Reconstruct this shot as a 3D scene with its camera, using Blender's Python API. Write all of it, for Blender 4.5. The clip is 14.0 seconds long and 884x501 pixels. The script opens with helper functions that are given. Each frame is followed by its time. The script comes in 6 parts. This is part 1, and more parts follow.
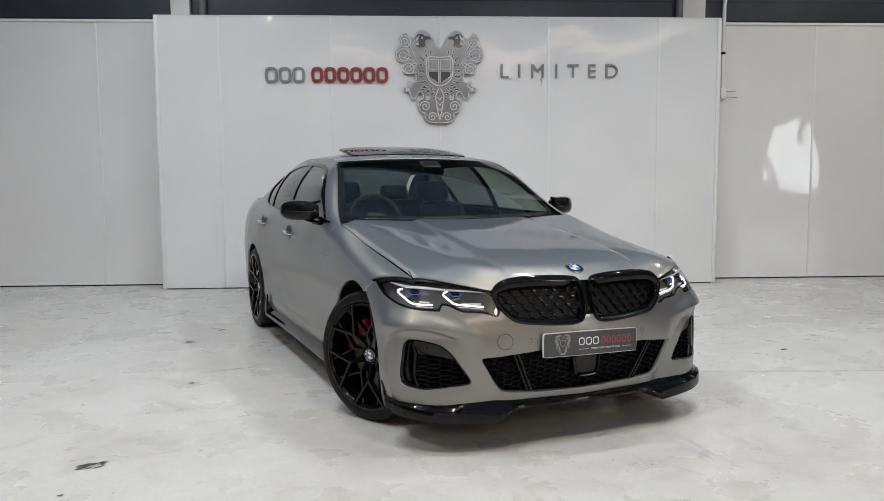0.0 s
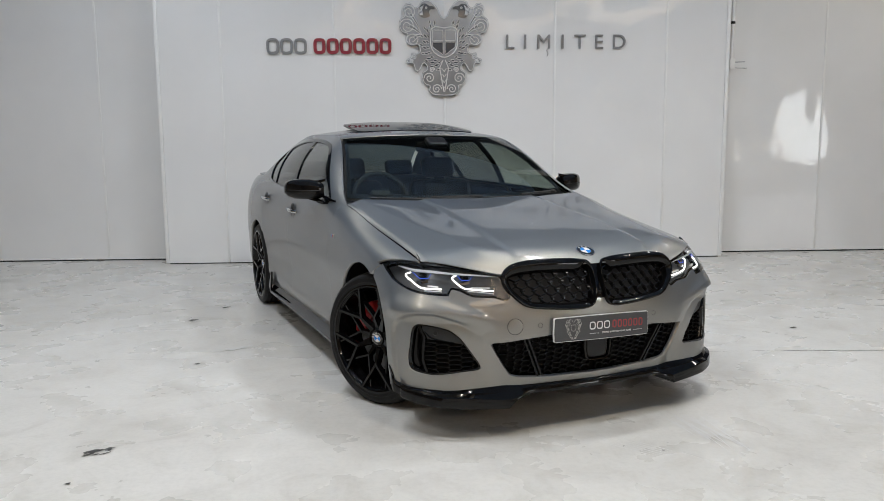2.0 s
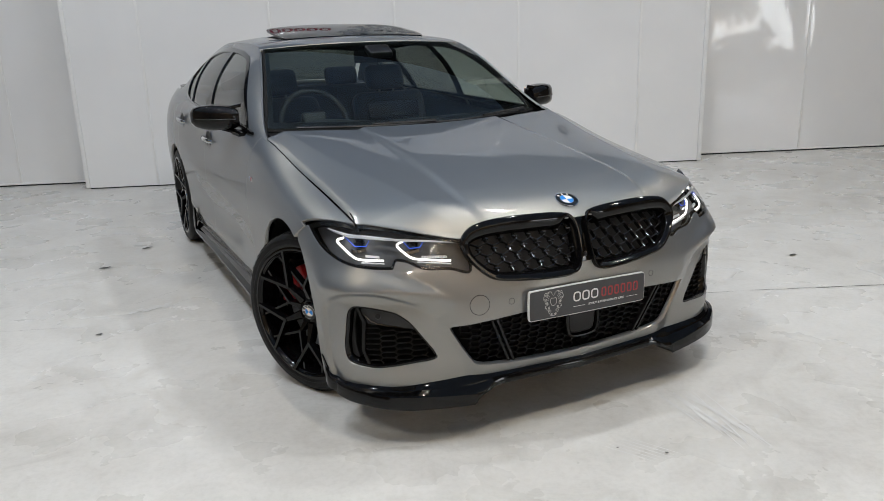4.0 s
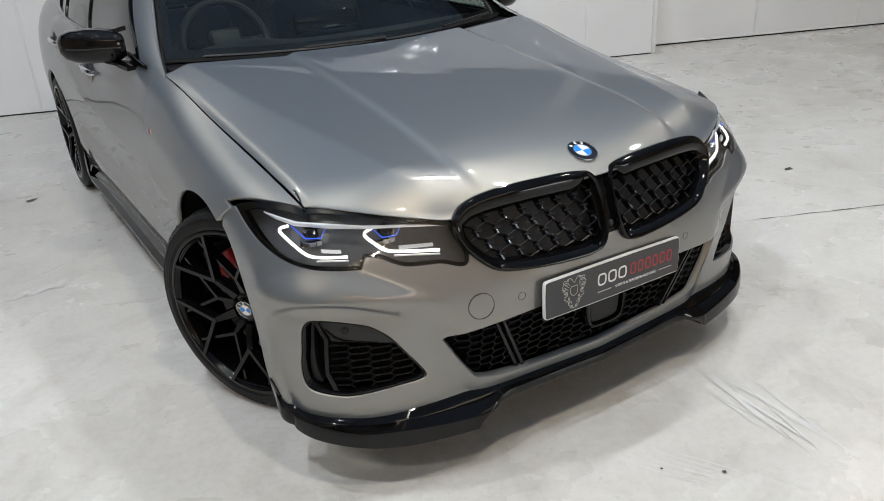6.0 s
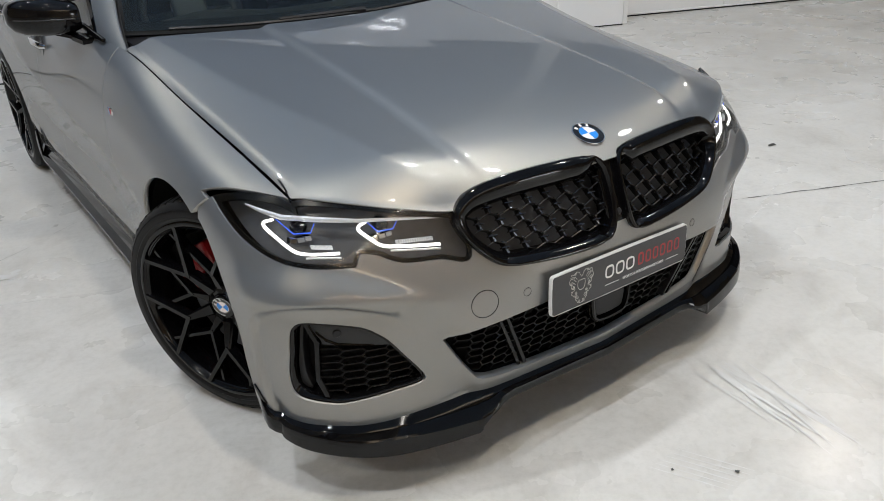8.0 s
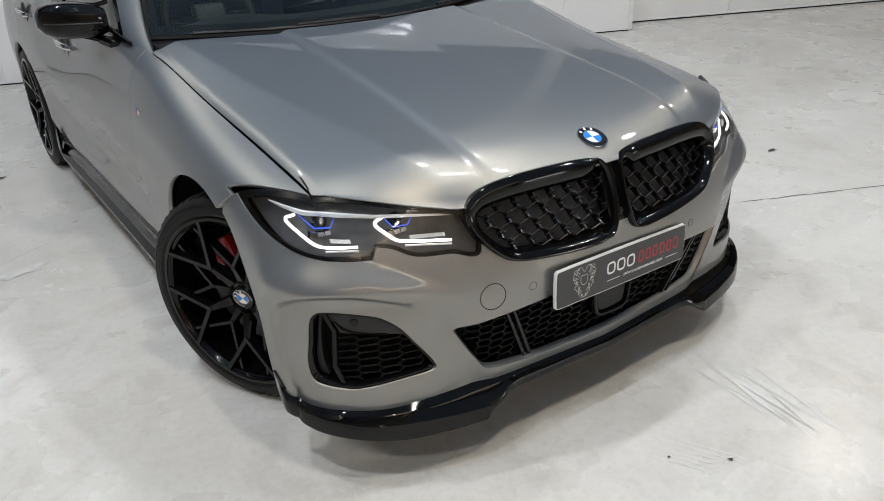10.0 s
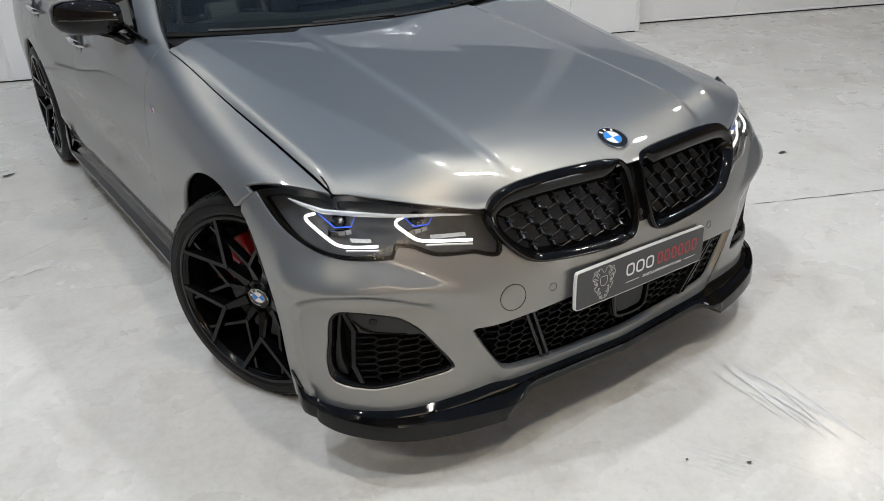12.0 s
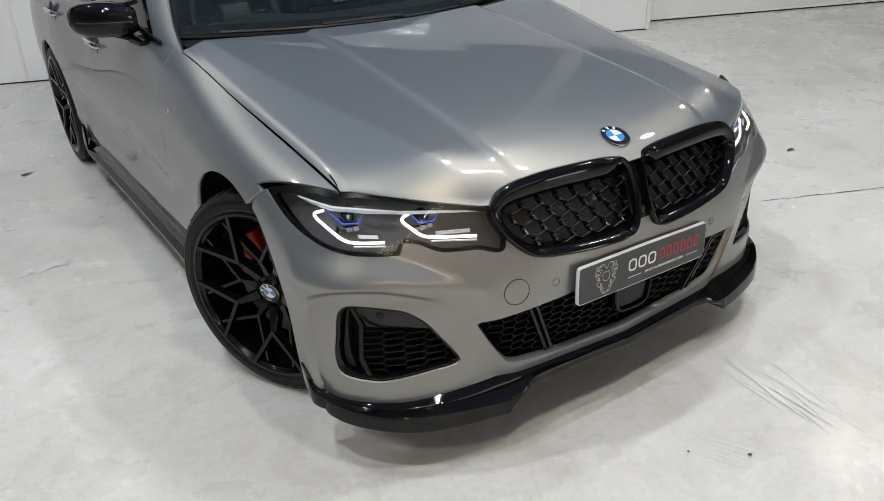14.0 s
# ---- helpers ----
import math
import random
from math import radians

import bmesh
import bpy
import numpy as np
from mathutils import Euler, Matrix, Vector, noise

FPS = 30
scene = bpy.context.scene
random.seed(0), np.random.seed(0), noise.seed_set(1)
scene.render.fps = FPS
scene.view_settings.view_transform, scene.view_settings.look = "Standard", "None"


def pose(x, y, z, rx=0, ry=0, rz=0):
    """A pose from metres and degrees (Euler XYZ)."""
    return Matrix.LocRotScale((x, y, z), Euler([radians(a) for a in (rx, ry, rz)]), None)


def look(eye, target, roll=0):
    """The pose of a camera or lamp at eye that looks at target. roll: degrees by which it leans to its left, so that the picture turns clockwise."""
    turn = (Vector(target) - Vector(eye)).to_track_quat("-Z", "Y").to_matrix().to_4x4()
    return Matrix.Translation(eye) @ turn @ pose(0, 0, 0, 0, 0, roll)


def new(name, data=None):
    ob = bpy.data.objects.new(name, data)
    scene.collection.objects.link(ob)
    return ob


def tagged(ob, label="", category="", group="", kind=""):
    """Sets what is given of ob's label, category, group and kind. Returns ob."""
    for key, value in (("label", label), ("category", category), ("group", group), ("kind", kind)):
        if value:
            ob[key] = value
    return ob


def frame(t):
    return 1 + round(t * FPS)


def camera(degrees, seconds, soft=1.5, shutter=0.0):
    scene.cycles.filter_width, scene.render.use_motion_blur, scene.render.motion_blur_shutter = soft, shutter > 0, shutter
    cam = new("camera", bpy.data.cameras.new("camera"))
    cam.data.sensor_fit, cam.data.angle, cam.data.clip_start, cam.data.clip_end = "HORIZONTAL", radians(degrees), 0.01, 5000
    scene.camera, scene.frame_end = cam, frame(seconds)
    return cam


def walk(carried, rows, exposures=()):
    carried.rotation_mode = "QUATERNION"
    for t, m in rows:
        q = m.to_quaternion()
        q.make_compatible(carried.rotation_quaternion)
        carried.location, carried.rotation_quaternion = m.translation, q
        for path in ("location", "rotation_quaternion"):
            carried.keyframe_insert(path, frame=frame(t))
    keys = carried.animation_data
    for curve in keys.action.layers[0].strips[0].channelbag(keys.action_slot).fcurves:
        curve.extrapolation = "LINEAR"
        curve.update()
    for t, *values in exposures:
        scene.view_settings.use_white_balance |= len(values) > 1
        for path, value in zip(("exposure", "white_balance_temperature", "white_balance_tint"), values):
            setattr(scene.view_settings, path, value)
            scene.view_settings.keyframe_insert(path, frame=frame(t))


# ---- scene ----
cam = camera(59.9, 14.0, soft=0.8)
PATH = [
    (0, (-2.047, -3.728, 1.221), (-1.248, -1.903, 1.041), -0.3),
    (0.5, (-2.046, -3.717, 1.22), (-1.249, -1.893, 1.031), -0.3),
    (1, (-2.047, -3.716, 1.224), (-1.255, -1.891, 1.019), -0.3),
    (1.5, (-2.041, -3.696, 1.248), (-1.253, -1.872, 1.02), -0.3),
    (2, (-2.046, -3.649, 1.282), (-1.256, -1.831, 1.02), -0.4),
    (2.5, (-2.022, -3.585, 1.34), (-1.229, -1.776, 1.022), -0.5),
    (3, (-1.871, -3.419, 1.365), (-1.072, -1.625, 0.988), -0.9),
    (3.2, (-1.801, -3.333, 1.376), (-1.001, -1.546, 0.967), -1.2),
    (5.3, (-1.487, -2.33, 1.424), (-0.56, -0.718, 0.688), -2.9),
    (5.5, (-1.447, -2.278, 1.429), (-0.515, -0.68, 0.669), -3.2),
    (6, (-1.42, -2.169, 1.44), (-0.463, -0.613, 0.626), -3.4),
    (6.5, (-1.392, -2.039, 1.428), (-0.408, -0.526, 0.566), -3.3),
    (7, (-1.389, -1.967, 1.424), (-0.382, -0.486, 0.533), -3.2),
    (9.5, (-1.466, -2.031, 1.452), (-0.444, -0.556, 0.569), -2.3),
    (10, (-1.484, -2.054, 1.462), (-0.469, -0.573, 0.582), -2.2),
    (10.5, (-1.497, -2.059, 1.466), (-0.482, -0.575, 0.59), -2.0),
    (11, (-1.503, -2.047, 1.463), (-0.487, -0.562, 0.59), -1.9),
    (11.5, (-1.513, -2.03, 1.461), (-0.493, -0.548, 0.586), -1.7),
    (12, (-1.52, -2.018, 1.459), (-0.505, -0.536, 0.579), -1.8),
    (12.5, (-1.518, -2.016, 1.458), (-0.508, -0.532, 0.575), -1.8),
    (13, (-1.523, -2.022, 1.462), (-0.521, -0.534, 0.577), -2.0),
    (13.5, (-1.528, -2.038, 1.469), (-0.533, -0.545, 0.584), -2.1),
    (14, (-1.531, -2.068, 1.475), (-0.545, -0.569, 0.592), -2.3),
]
walk(cam, [(t, look(e, g, r)) for t, e, g, r in PATH], [(0, -0.11), (2, -0.13), (3, -0.19), (4.2, -0.13), (5.5, -0.05), (14, -0.05)])

# ---- light ----
world = bpy.data.worlds.new("world")
scene.world = world
world.use_nodes = True
world.node_tree.nodes["Background"].inputs["Color"].default_value = (0.6, 0.65, 0.7, 1)
world.node_tree.nodes["Background"].inputs["Strength"].default_value = 0.05
scene.view_settings.exposure = 0.0
# unseen high-bay lamps, placed and tinted to light the car: x, y, watts, colour
LAMP_Z = 4.9
WARM, COOL = (1.0, 0.91, 0.755), (0.91, 0.972, 1.055)
LAMPS = [(-4.6, -2.2, 190, WARM), (-2.5, -1.1, 225, COOL), (-0.4, -2.2, 190, WARM), (1.6, -1.1, 180, COOL), (3.7, -2.2, 85, WARM), (-1.9, 0.4, 185, COOL), (1.6, 0.4, 150, COOL), (-2.35, 3.4, 140, COOL), (-5.6, 2.2, 60, WARM), (4.8, -0.2, 50, COOL), (6.4, 1.2, 85, WARM), (-7.5, -9.6, 70, WARM), (-4.2, -9.8, 70, WARM), (-1.0, -10.0, 70, WARM)]
for x, y, power, colour in LAMPS:
    data = bpy.data.lights.new("high_bay_light", "SPOT")
    data.energy, data.color = power, colour
    data.spot_size, data.spot_blend, data.shadow_soft_size = radians(166), 0.6, 0.06
    new("high_bay_light", data).matrix_world = Matrix.Translation((x, y, LAMP_Z - 0.06))

# ---- mesh tools ----
def spline(xs, ys):
    """A natural cubic curve through the knots, going on straight past its ends."""
    xs, ys = np.array(xs, float), np.array(ys, float)
    n, h = len(xs), np.diff(xs)
    a, b = np.eye(n), np.zeros(n)
    for i in range(1, n - 1):
        a[i, i - 1], a[i, i], a[i, i + 1] = h[i - 1], 2 * (h[i - 1] + h[i]), h[i]
        b[i] = 6 * ((ys[i + 1] - ys[i]) / h[i] - (ys[i] - ys[i - 1]) / h[i - 1])
    m = np.linalg.solve(a, b)

    def f(x):
        x = np.asarray(x, float)
        c = np.clip(x, xs[0], xs[-1])
        i = np.clip(np.searchsorted(xs, c) - 1, 0, n - 2)
        l, r, k = xs[i + 1] - c, c - xs[i], h[i]
        y = (m[i] * l ** 3 + m[i + 1] * r ** 3) / (6 * k) + (ys[i] / k - m[i] * k / 6) * l + (ys[i + 1] / k - m[i + 1] * k / 6) * r
        s0 = (ys[1] - ys[0]) / h[0] - m[1] * h[0] / 6
        s1 = (ys[-1] - ys[-2]) / h[-1] + m[-2] * h[-1] / 6
        return y + np.where(x < xs[0], (x - xs[0]) * s0, 0) + np.where(x > xs[-1], (x - xs[-1]) * s1, 0)
    return f


def outline(points, steps=6, closed=True, sharp=()):
    """A rounded outline through 2D points; corners whose number is in sharp stay sharp."""
    p = [Vector(q) for q in points]
    n, out = len(p), []
    for i in range(n if closed else n - 1):
        a, b = p[i], p[(i + 1) % n]
        d = (b - a).length
        def tan(j):
            if j in sharp or (not closed and j in (0, n - 1)):
                return b - a
            t = p[(j + 1) % n] - p[j - 1]
            return t.normalized() * d * 0.9 if t.length else b - a
        ta, tb = tan(i), tan((i + 1) % n)
        for k in range(steps):
            t = k / steps
            out.append(a * (2 * t ** 3 - 3 * t ** 2 + 1) + ta * (t ** 3 - 2 * t ** 2 + t) + b * (3 * t ** 2 - 2 * t ** 3) + tb * (t ** 3 - t ** 2))
    if not closed:
        out.append(p[-1])
    return np.array([tuple(q) for q in out])


def signed(poly, a, b):
    """The distance of (a, b) from a 2D outline, negative within it."""
    a, b = np.asarray(a, float)[..., None], np.asarray(b, float)[..., None]
    x0, y0 = poly[:, 0], poly[:, 1]
    x1, y1 = np.roll(x0, -1), np.roll(y0, -1)
    dx, dy = x1 - x0, y1 - y0
    t = np.clip(((a - x0) * dx + (b - y0) * dy) / (dx * dx + dy * dy + 1e-12), 0, 1)
    best = ((a - x0 - t * dx) ** 2 + (b - y0 - t * dy) ** 2).min(-1)
    hit = ((y0 > b) != (y1 > b)) & (a < dx * (b - y0) / np.where(np.abs(dy) < 1e-12, 1e-12, dy) + x0)
    return np.where(hit.sum(-1) % 2 == 1, -1, 1) * np.sqrt(best)


def front_in(poly, gap=0.0):
    """Keeps what lies within an outline as seen from the front (|x|, z)."""
    return lambda p: signed(poly, np.abs(p[..., 0]), p[..., 2]) + gap


def front_out(poly, gap=0.0):
    return lambda p: -signed(poly, np.abs(p[..., 0]), p[..., 2]) + gap


def side_in(poly, gap=0.0):
    return lambda p: signed(poly, p[..., 1], p[..., 2]) + gap


def side_out(poly, gap=0.0):
    return lambda p: -signed(poly, p[..., 1], p[..., 2]) + gap


def skin(P, us, vs, cuts=(), depth=0.014, flip=False, shift=0.0):
    """A sheet over the grid us x vs of P(u, v), kept where all cuts are below zero, with its edges turned inwards.
    Returns places, faces and normals. shift: metres along the normal."""
    sign = -1.0 if flip else 1.0

    def at(u, v):
        u, v = np.asarray(u, float), np.asarray(v, float)
        e = 1e-4
        p = P(u, v)
        n = np.cross(P(u + e, v) - P(u - e, v), P(u, v + e) - P(u, v - e)) * sign
        n = n / (np.linalg.norm(n, axis=-1, keepdims=True) + 1e-12)
        return p + n * shift, n
    U, V = np.meshgrid(us, vs, indexing="ij")
    pos, nor = at(U, V)
    flat = P(U, V)
    fs = [c(flat) for c in cuts]
    keep = np.ones(U.shape, bool)
    for f in fs:
        keep &= f < 0
    verts, norms, index, late = [], [], {}, []

    def add(u, v, p=None, n=None):
        key = (round(float(u), 6), round(float(v), 6))
        if key not in index:
            index[key] = len(verts)
            if p is None:
                late.append((len(verts), u, v))
                p = n = (0, 0, 0)
            verts.append(tuple(p)), norms.append(tuple(n))
        return index[key]
    faces = []
    for i in range(len(us) - 1):
        for j in range(len(vs) - 1):
            c = [(i, j), (i + 1, j), (i + 1, j + 1), (i, j + 1)]
            if all(keep[q] for q in c):
                faces.append([add(U[q], V[q], pos[q], nor[q]) for q in c])
                continue
            if any(all(f[q] >= 0 for q in c) for f in fs):
                continue
            poly = [(U[q], V[q]) for q in c]
            for cut, f in zip(cuts, fs):
                if not poly:
                    break
                if all(f[q] < -0.02 for q in c):
                    continue
                q = np.array(poly)
                w = cut(P(q[:, 0], q[:, 1]))
                if (w < 0).all():
                    continue
                got = []
                for k in range(len(poly)):
                    a, b, fa, fb = q[k], q[(k + 1) % len(q)], w[k], w[(k + 1) % len(q)]
                    if fa < 0:
                        got.append(tuple(a))
                    if (fa < 0) != (fb < 0):
                        lo, hi, flo, fhi = (a, b, fa, fb) if fa < 0 else (b, a, fb, fa)
                        m = lo
                        m = lo + (hi - lo) * (flo / (flo - fhi))
                        fm = float(cut(P(m[0], m[1])))
                        if abs(fm) > 2e-4:
                            if fm < 0:
                                lo, flo = m, fm
                            else:
                                hi, fhi = m, fm
                            m = lo + (hi - lo) * (flo / (flo - fhi))
                        got.append(tuple(m))
                poly = got
            ids = []
            for u, v in poly:
                k = add(u, v)
                if k not in ids:
                    ids.append(k)
            if len(ids) > 2:
                faces.append(ids)
    if late:
        ps, ns = at(np.array([q[1] for q in late]), np.array([q[2] for q in late]))
        for (k, _, _), p, n in zip(late, ps, ns):
            verts[k], norms[k] = tuple(p), tuple(n)
    if flip:
        faces = [f[::-1] for f in faces]
    if depth:
        count = {}
        for f in faces:
            for a, b in zip(f, f[1:] + f[:1]):
                count[(min(a, b), max(a, b))] = count.get((min(a, b), max(a, b)), 0) + 1
        rim = [(a, b) for f in faces for a, b in zip(f, f[1:] + f[:1]) if count[(min(a, b), max(a, b))] == 1]
        side = {}
        for a, b in rim:
            way = np.cross(np.array(verts[b]) - np.array(verts[a]), np.array(norms[a]))
            way = way / (np.linalg.norm(way) + 1e-12)
            for k in (a, b):
                side[k] = side.get(k, 0) + way
        base, low = {}, {}
        for k, way in side.items():
            way = way / (np.linalg.norm(way) + 1e-12)
            p, n = np.array(verts[k]), np.array(norms[k])
            base[k] = len(verts)
            verts.append(tuple(p)), norms.append(tuple(way * 0.8 + n * 0.6))
            low[k] = len(verts)
            verts.append(tuple(p - n * depth)), norms.append(tuple(way))
        faces += [[base[b], base[a], low[a], low[b]] for a, b in rim]
    return verts, faces, norms


def mirrored(geo):
    v, f, n = geo
    return [(-x, y, z) for x, y, z in v], [q[::-1] for q in f], [(-x, y, z) for x, y, z in n] if n else None


def joined(*geos):
    v, f, n = [], [], []
    full = all(g[2] for g in geos)
    for g in geos:
        k = len(v)
        v += list(g[0])
        f += [[i + k for i in q] for q in g[1]]
        n += list(g[2]) if full else []
    return v, f, n if full else None


def moved(geo, m):
    r = m.to_3x3()
    return [tuple(m @ Vector(p)) for p in geo[0]], geo[1], [tuple((r @ Vector(q)).normalized()) for q in geo[2]] if geo[2] else None


def part(name, geo, material, parent=None, label="", angle=40, category="", group="", kind=""):
    """One mesh object from (places, faces, normals) or a bmesh."""
    me = bpy.data.meshes.new(name)
    if isinstance(geo, tuple):
        me.from_pydata([tuple(map(float, p)) for p in geo[0]], [], geo[1])
        me.polygons.foreach_set("use_smooth", [True] * len(me.polygons))
        if geo[2]:
            me.normals_split_custom_set_from_vertices([tuple(map(float, q)) for q in geo[2]])
        else:
            me.set_sharp_from_angle(angle=radians(angle))
    else:
        geo.to_mesh(me)
        geo.free()
        me.polygons.foreach_set("use_smooth", [True] * len(me.polygons))
        me.set_sharp_from_angle(angle=radians(angle))
    me.materials.append(material)
    ob = new(name, me)
    if parent:
        ob.parent = parent
    return tagged(ob, label, category, group, kind)


def box(x0, x1, y0, y1, z0, z1, bevel=0.004, segments=2):
    bm = bmesh.new()
    bmesh.ops.create_cube(bm, size=1)
    for v in bm.verts:
        v.co = Vector(((x0 + x1) / 2 + v.co.x * (x1 - x0), (y0 + y1) / 2 + v.co.y * (y1 - y0), (z0 + z1) / 2 + v.co.z * (z1 - z0)))
    if bevel:
        bmesh.ops.bevel(bm, geom=bm.edges[:], offset=bevel, segments=segments, affect="EDGES", profile=0.5)
    return geo_of(bm)


def geo_of(bm):
    bm.verts.index_update()
    g = [tuple(v.co) for v in bm.verts], [[v.index for v in f.verts] for f in bm.faces], None
    bm.free()
    return g


def tube(points, radius, n=10, closed=False):
    """A round bar along points; radius: one number or one for each point."""
    p = [Vector(q) for q in points]
    k = len(p)
    rad = [radius] * k if isinstance(radius, (int, float)) else radius
    verts, faces = [], []
    up = Vector((0, 0, 1))
    for i in range(k):
        t = ((p[(i + 1) % k] - p[i - 1]) if closed or 0 < i < k - 1 else (p[1] - p[0] if i == 0 else p[-1] - p[-2])).normalized()
        a = t.cross(up)
        a = a.normalized() if a.length > 0.05 else t.cross(Vector((0, 1, 0))).normalized()
        b = a.cross(t)
        up = b
        for j in range(n):
            w = 2 * math.pi * j / n
            verts.append(tuple(p[i] + (a * math.cos(w) + b * math.sin(w)) * rad[i]))
    for i in range(k if closed else k - 1):
        for j in range(n):
            faces.append([i * n + j, i * n + (j + 1) % n, (i + 1) % k * n + (j + 1) % n, (i + 1) % k * n + j])
    if not closed:
        faces += [list(range(n))[::-1], [(k - 1) * n + j for j in range(n)]]
    return verts, faces, None


def turned(profile, n=64):
    """A body of revolution about the x axis from (radius, x) points."""
    verts = [(x, r * math.cos(2 * math.pi * j / n), r * math.sin(2 * math.pi * j / n)) for r, x in profile for j in range(n)]
    faces = [[i * n + j, i * n + (j + 1) % n, (i + 1) * n + (j + 1) % n, (i + 1) * n + j] for i in range(len(profile) - 1) for j in range(n)]
    return verts, faces, None


def bar(a, b, w0, w1, h, up, drop=0.0):
    """A tapered bar with chamfered top from a to b: widths w0 and w1, height h along up (top face at the points)."""
    a, b, up = Vector(a), Vector(b), Vector(up).normalized()
    s = (b - a).cross(up).normalized()
    verts = []
    for p, w in ((a, w0), (b, w1)):
        for x, z in ((-0.5, -h), (-0.5, -h * 0.22), (-0.36, 0), (0.36, 0), (0.5, -h * 0.22), (0.5, -h)):
            verts.append(tuple(p + s * (x * w) + up * (z - drop)))
    faces = [[i, i + 1, i + 7, i + 6] for i in range(5)] + [[5, 0, 6, 11], [5, 4, 3, 2, 1, 0], [6, 7, 8, 9, 10, 11]]
    return verts, faces, None


def plate_of(poly, depth, bevel=0.0):
    """A flat slab from a 2D outline (x, z), from y = 0 back to y = depth, with a chamfered front edge."""
    n = len(poly)
    c = poly.mean(0)
    inner = poly + (c - poly) / np.linalg.norm(c - poly, axis=1, keepdims=True) * bevel
    verts = [(x, 0, z) for x, z in inner] + [(x, bevel, z) for x, z in poly] + [(x, depth, z) for x, z in poly]
    area = sum(poly[i - 1][0] * poly[i][1] - poly[i][0] * poly[i - 1][1] for i in range(n))
    faces = [list(range(n))] + [[k * n + (i + 1) % n, k * n + i, (k + 1) * n + i, (k + 1) * n + (i + 1) % n] for k in (0, 1) for i in range(n)] + [[2 * n + i for i in range(n)][::-1]]
    if area < 0:
        faces = [f[::-1] for f in faces]
    return verts, faces, None


def thing(name, label, category, group="", kind="", at=None):
    ob = tagged(new(name), label, category, group, kind)
    ob.empty_display_size = 0.2
    if at is not None:
        ob.matrix_world = at
    return ob

# ---- materials ----
def material(name, colour, rough=0.5, metal=0.0, coat=0.0, coat_rough=0.03, vary=0.0, scale=6.0, rough_vary=0.0, bump=0.0, bump_scale=80.0, grain=0.0, grain_scale=200.0, spec=0.5):
    """A surface with large stains (vary), fine grain and relief."""
    m = bpy.data.materials.new(name)
    m.use_nodes = True
    t, s = m.node_tree, m.node_tree.nodes["Principled BSDF"]
    s.inputs["Base Color"].default_value = (*colour, 1)
    s.inputs["Roughness"].default_value = rough
    s.inputs["Metallic"].default_value = metal
    s.inputs["Specular IOR Level"].default_value = spec
    s.inputs["Coat Weight"].default_value, s.inputs["Coat Roughness"].default_value = coat, coat_rough
    co = t.nodes.new("ShaderNodeTexCoord").outputs["Object"]

    def tex(sc, detail=4.0):
        n = t.nodes.new("ShaderNodeTexNoise")
        n.inputs["Scale"].default_value, n.inputs["Detail"].default_value = sc, detail
        t.links.new(co, n.inputs["Vector"])
        return n.outputs["Fac"]

    def ranged(fac, lo, hi):
        r = t.nodes.new("ShaderNodeMapRange")
        r.inputs["From Min"].default_value, r.inputs["From Max"].default_value = 0.3, 0.7
        r.inputs["To Min"].default_value, r.inputs["To Max"].default_value = lo, hi
        t.links.new(fac, r.inputs["Value"])
        return r.outputs["Result"]
    if vary or grain:
        mul = None
        for amount, sc in ((vary, scale), (grain, grain_scale)):
            if amount:
                o = ranged(tex(sc), 1 - amount, 1 + amount)
                if mul is not None:
                    k = t.nodes.new("ShaderNodeMath")
                    k.operation = "MULTIPLY"
                    t.links.new(mul, k.inputs[0]), t.links.new(o, k.inputs[1])
                    o = k.outputs[0]
                mul = o
        x = t.nodes.new("ShaderNodeVectorMath")
        x.operation = "SCALE"
        x.inputs[0].default_value = colour
        t.links.new(mul, x.inputs["Scale"])
        t.links.new(x.outputs[0], s.inputs["Base Color"])
    if rough_vary:
        t.links.new(ranged(tex(scale * 1.7), max(0.0, rough - rough_vary), rough + rough_vary), s.inputs["Roughness"])
    if bump:
        b = t.nodes.new("ShaderNodeBump")
        b.inputs["Strength"].default_value, b.inputs["Distance"].default_value = 1.0, bump
        t.links.new(tex(bump_scale, 3.0), b.inputs["Height"])
        t.links.new(b.outputs[0], s.inputs["Normal"])
    return m


def glass(name, tint=(0.9, 0.95, 0.93), gloss=0.0, base=0.055, rise=4.6):
    """Thin clear glass: what is behind shows through, with a mirror gloss that grows towards a grazing view."""
    m = bpy.data.materials.new(name)
    m.use_nodes = True
    t = m.node_tree
    t.nodes.remove(t.nodes["Principled BSDF"])
    out = t.nodes["Material Output"]
    a, b, mix, lw, power, gain = (t.nodes.new("ShaderNode" + k) for k in ("BsdfTransparent", "BsdfGlossy", "MixShader", "LayerWeight", "Math", "Math"))
    a.inputs["Color"].default_value = (*tint, 1)
    b.inputs["Roughness"].default_value = gloss
    lw.inputs["Blend"].default_value = 0.5
    power.operation, gain.operation = "POWER", "MULTIPLY_ADD"
    power.inputs[1].default_value = rise
    gain.inputs[1].default_value, gain.inputs[2].default_value = 0.90, base
    t.links.new(lw.outputs["Facing"], power.inputs[0]), t.links.new(power.outputs[0], gain.inputs[0])
    t.links.new(gain.outputs[0], mix.inputs[0]), t.links.new(a.outputs[0], mix.inputs[1]), t.links.new(b.outputs[0], mix.inputs[2])
    t.links.new(mix.outputs[0], out.inputs["Surface"])
    return m


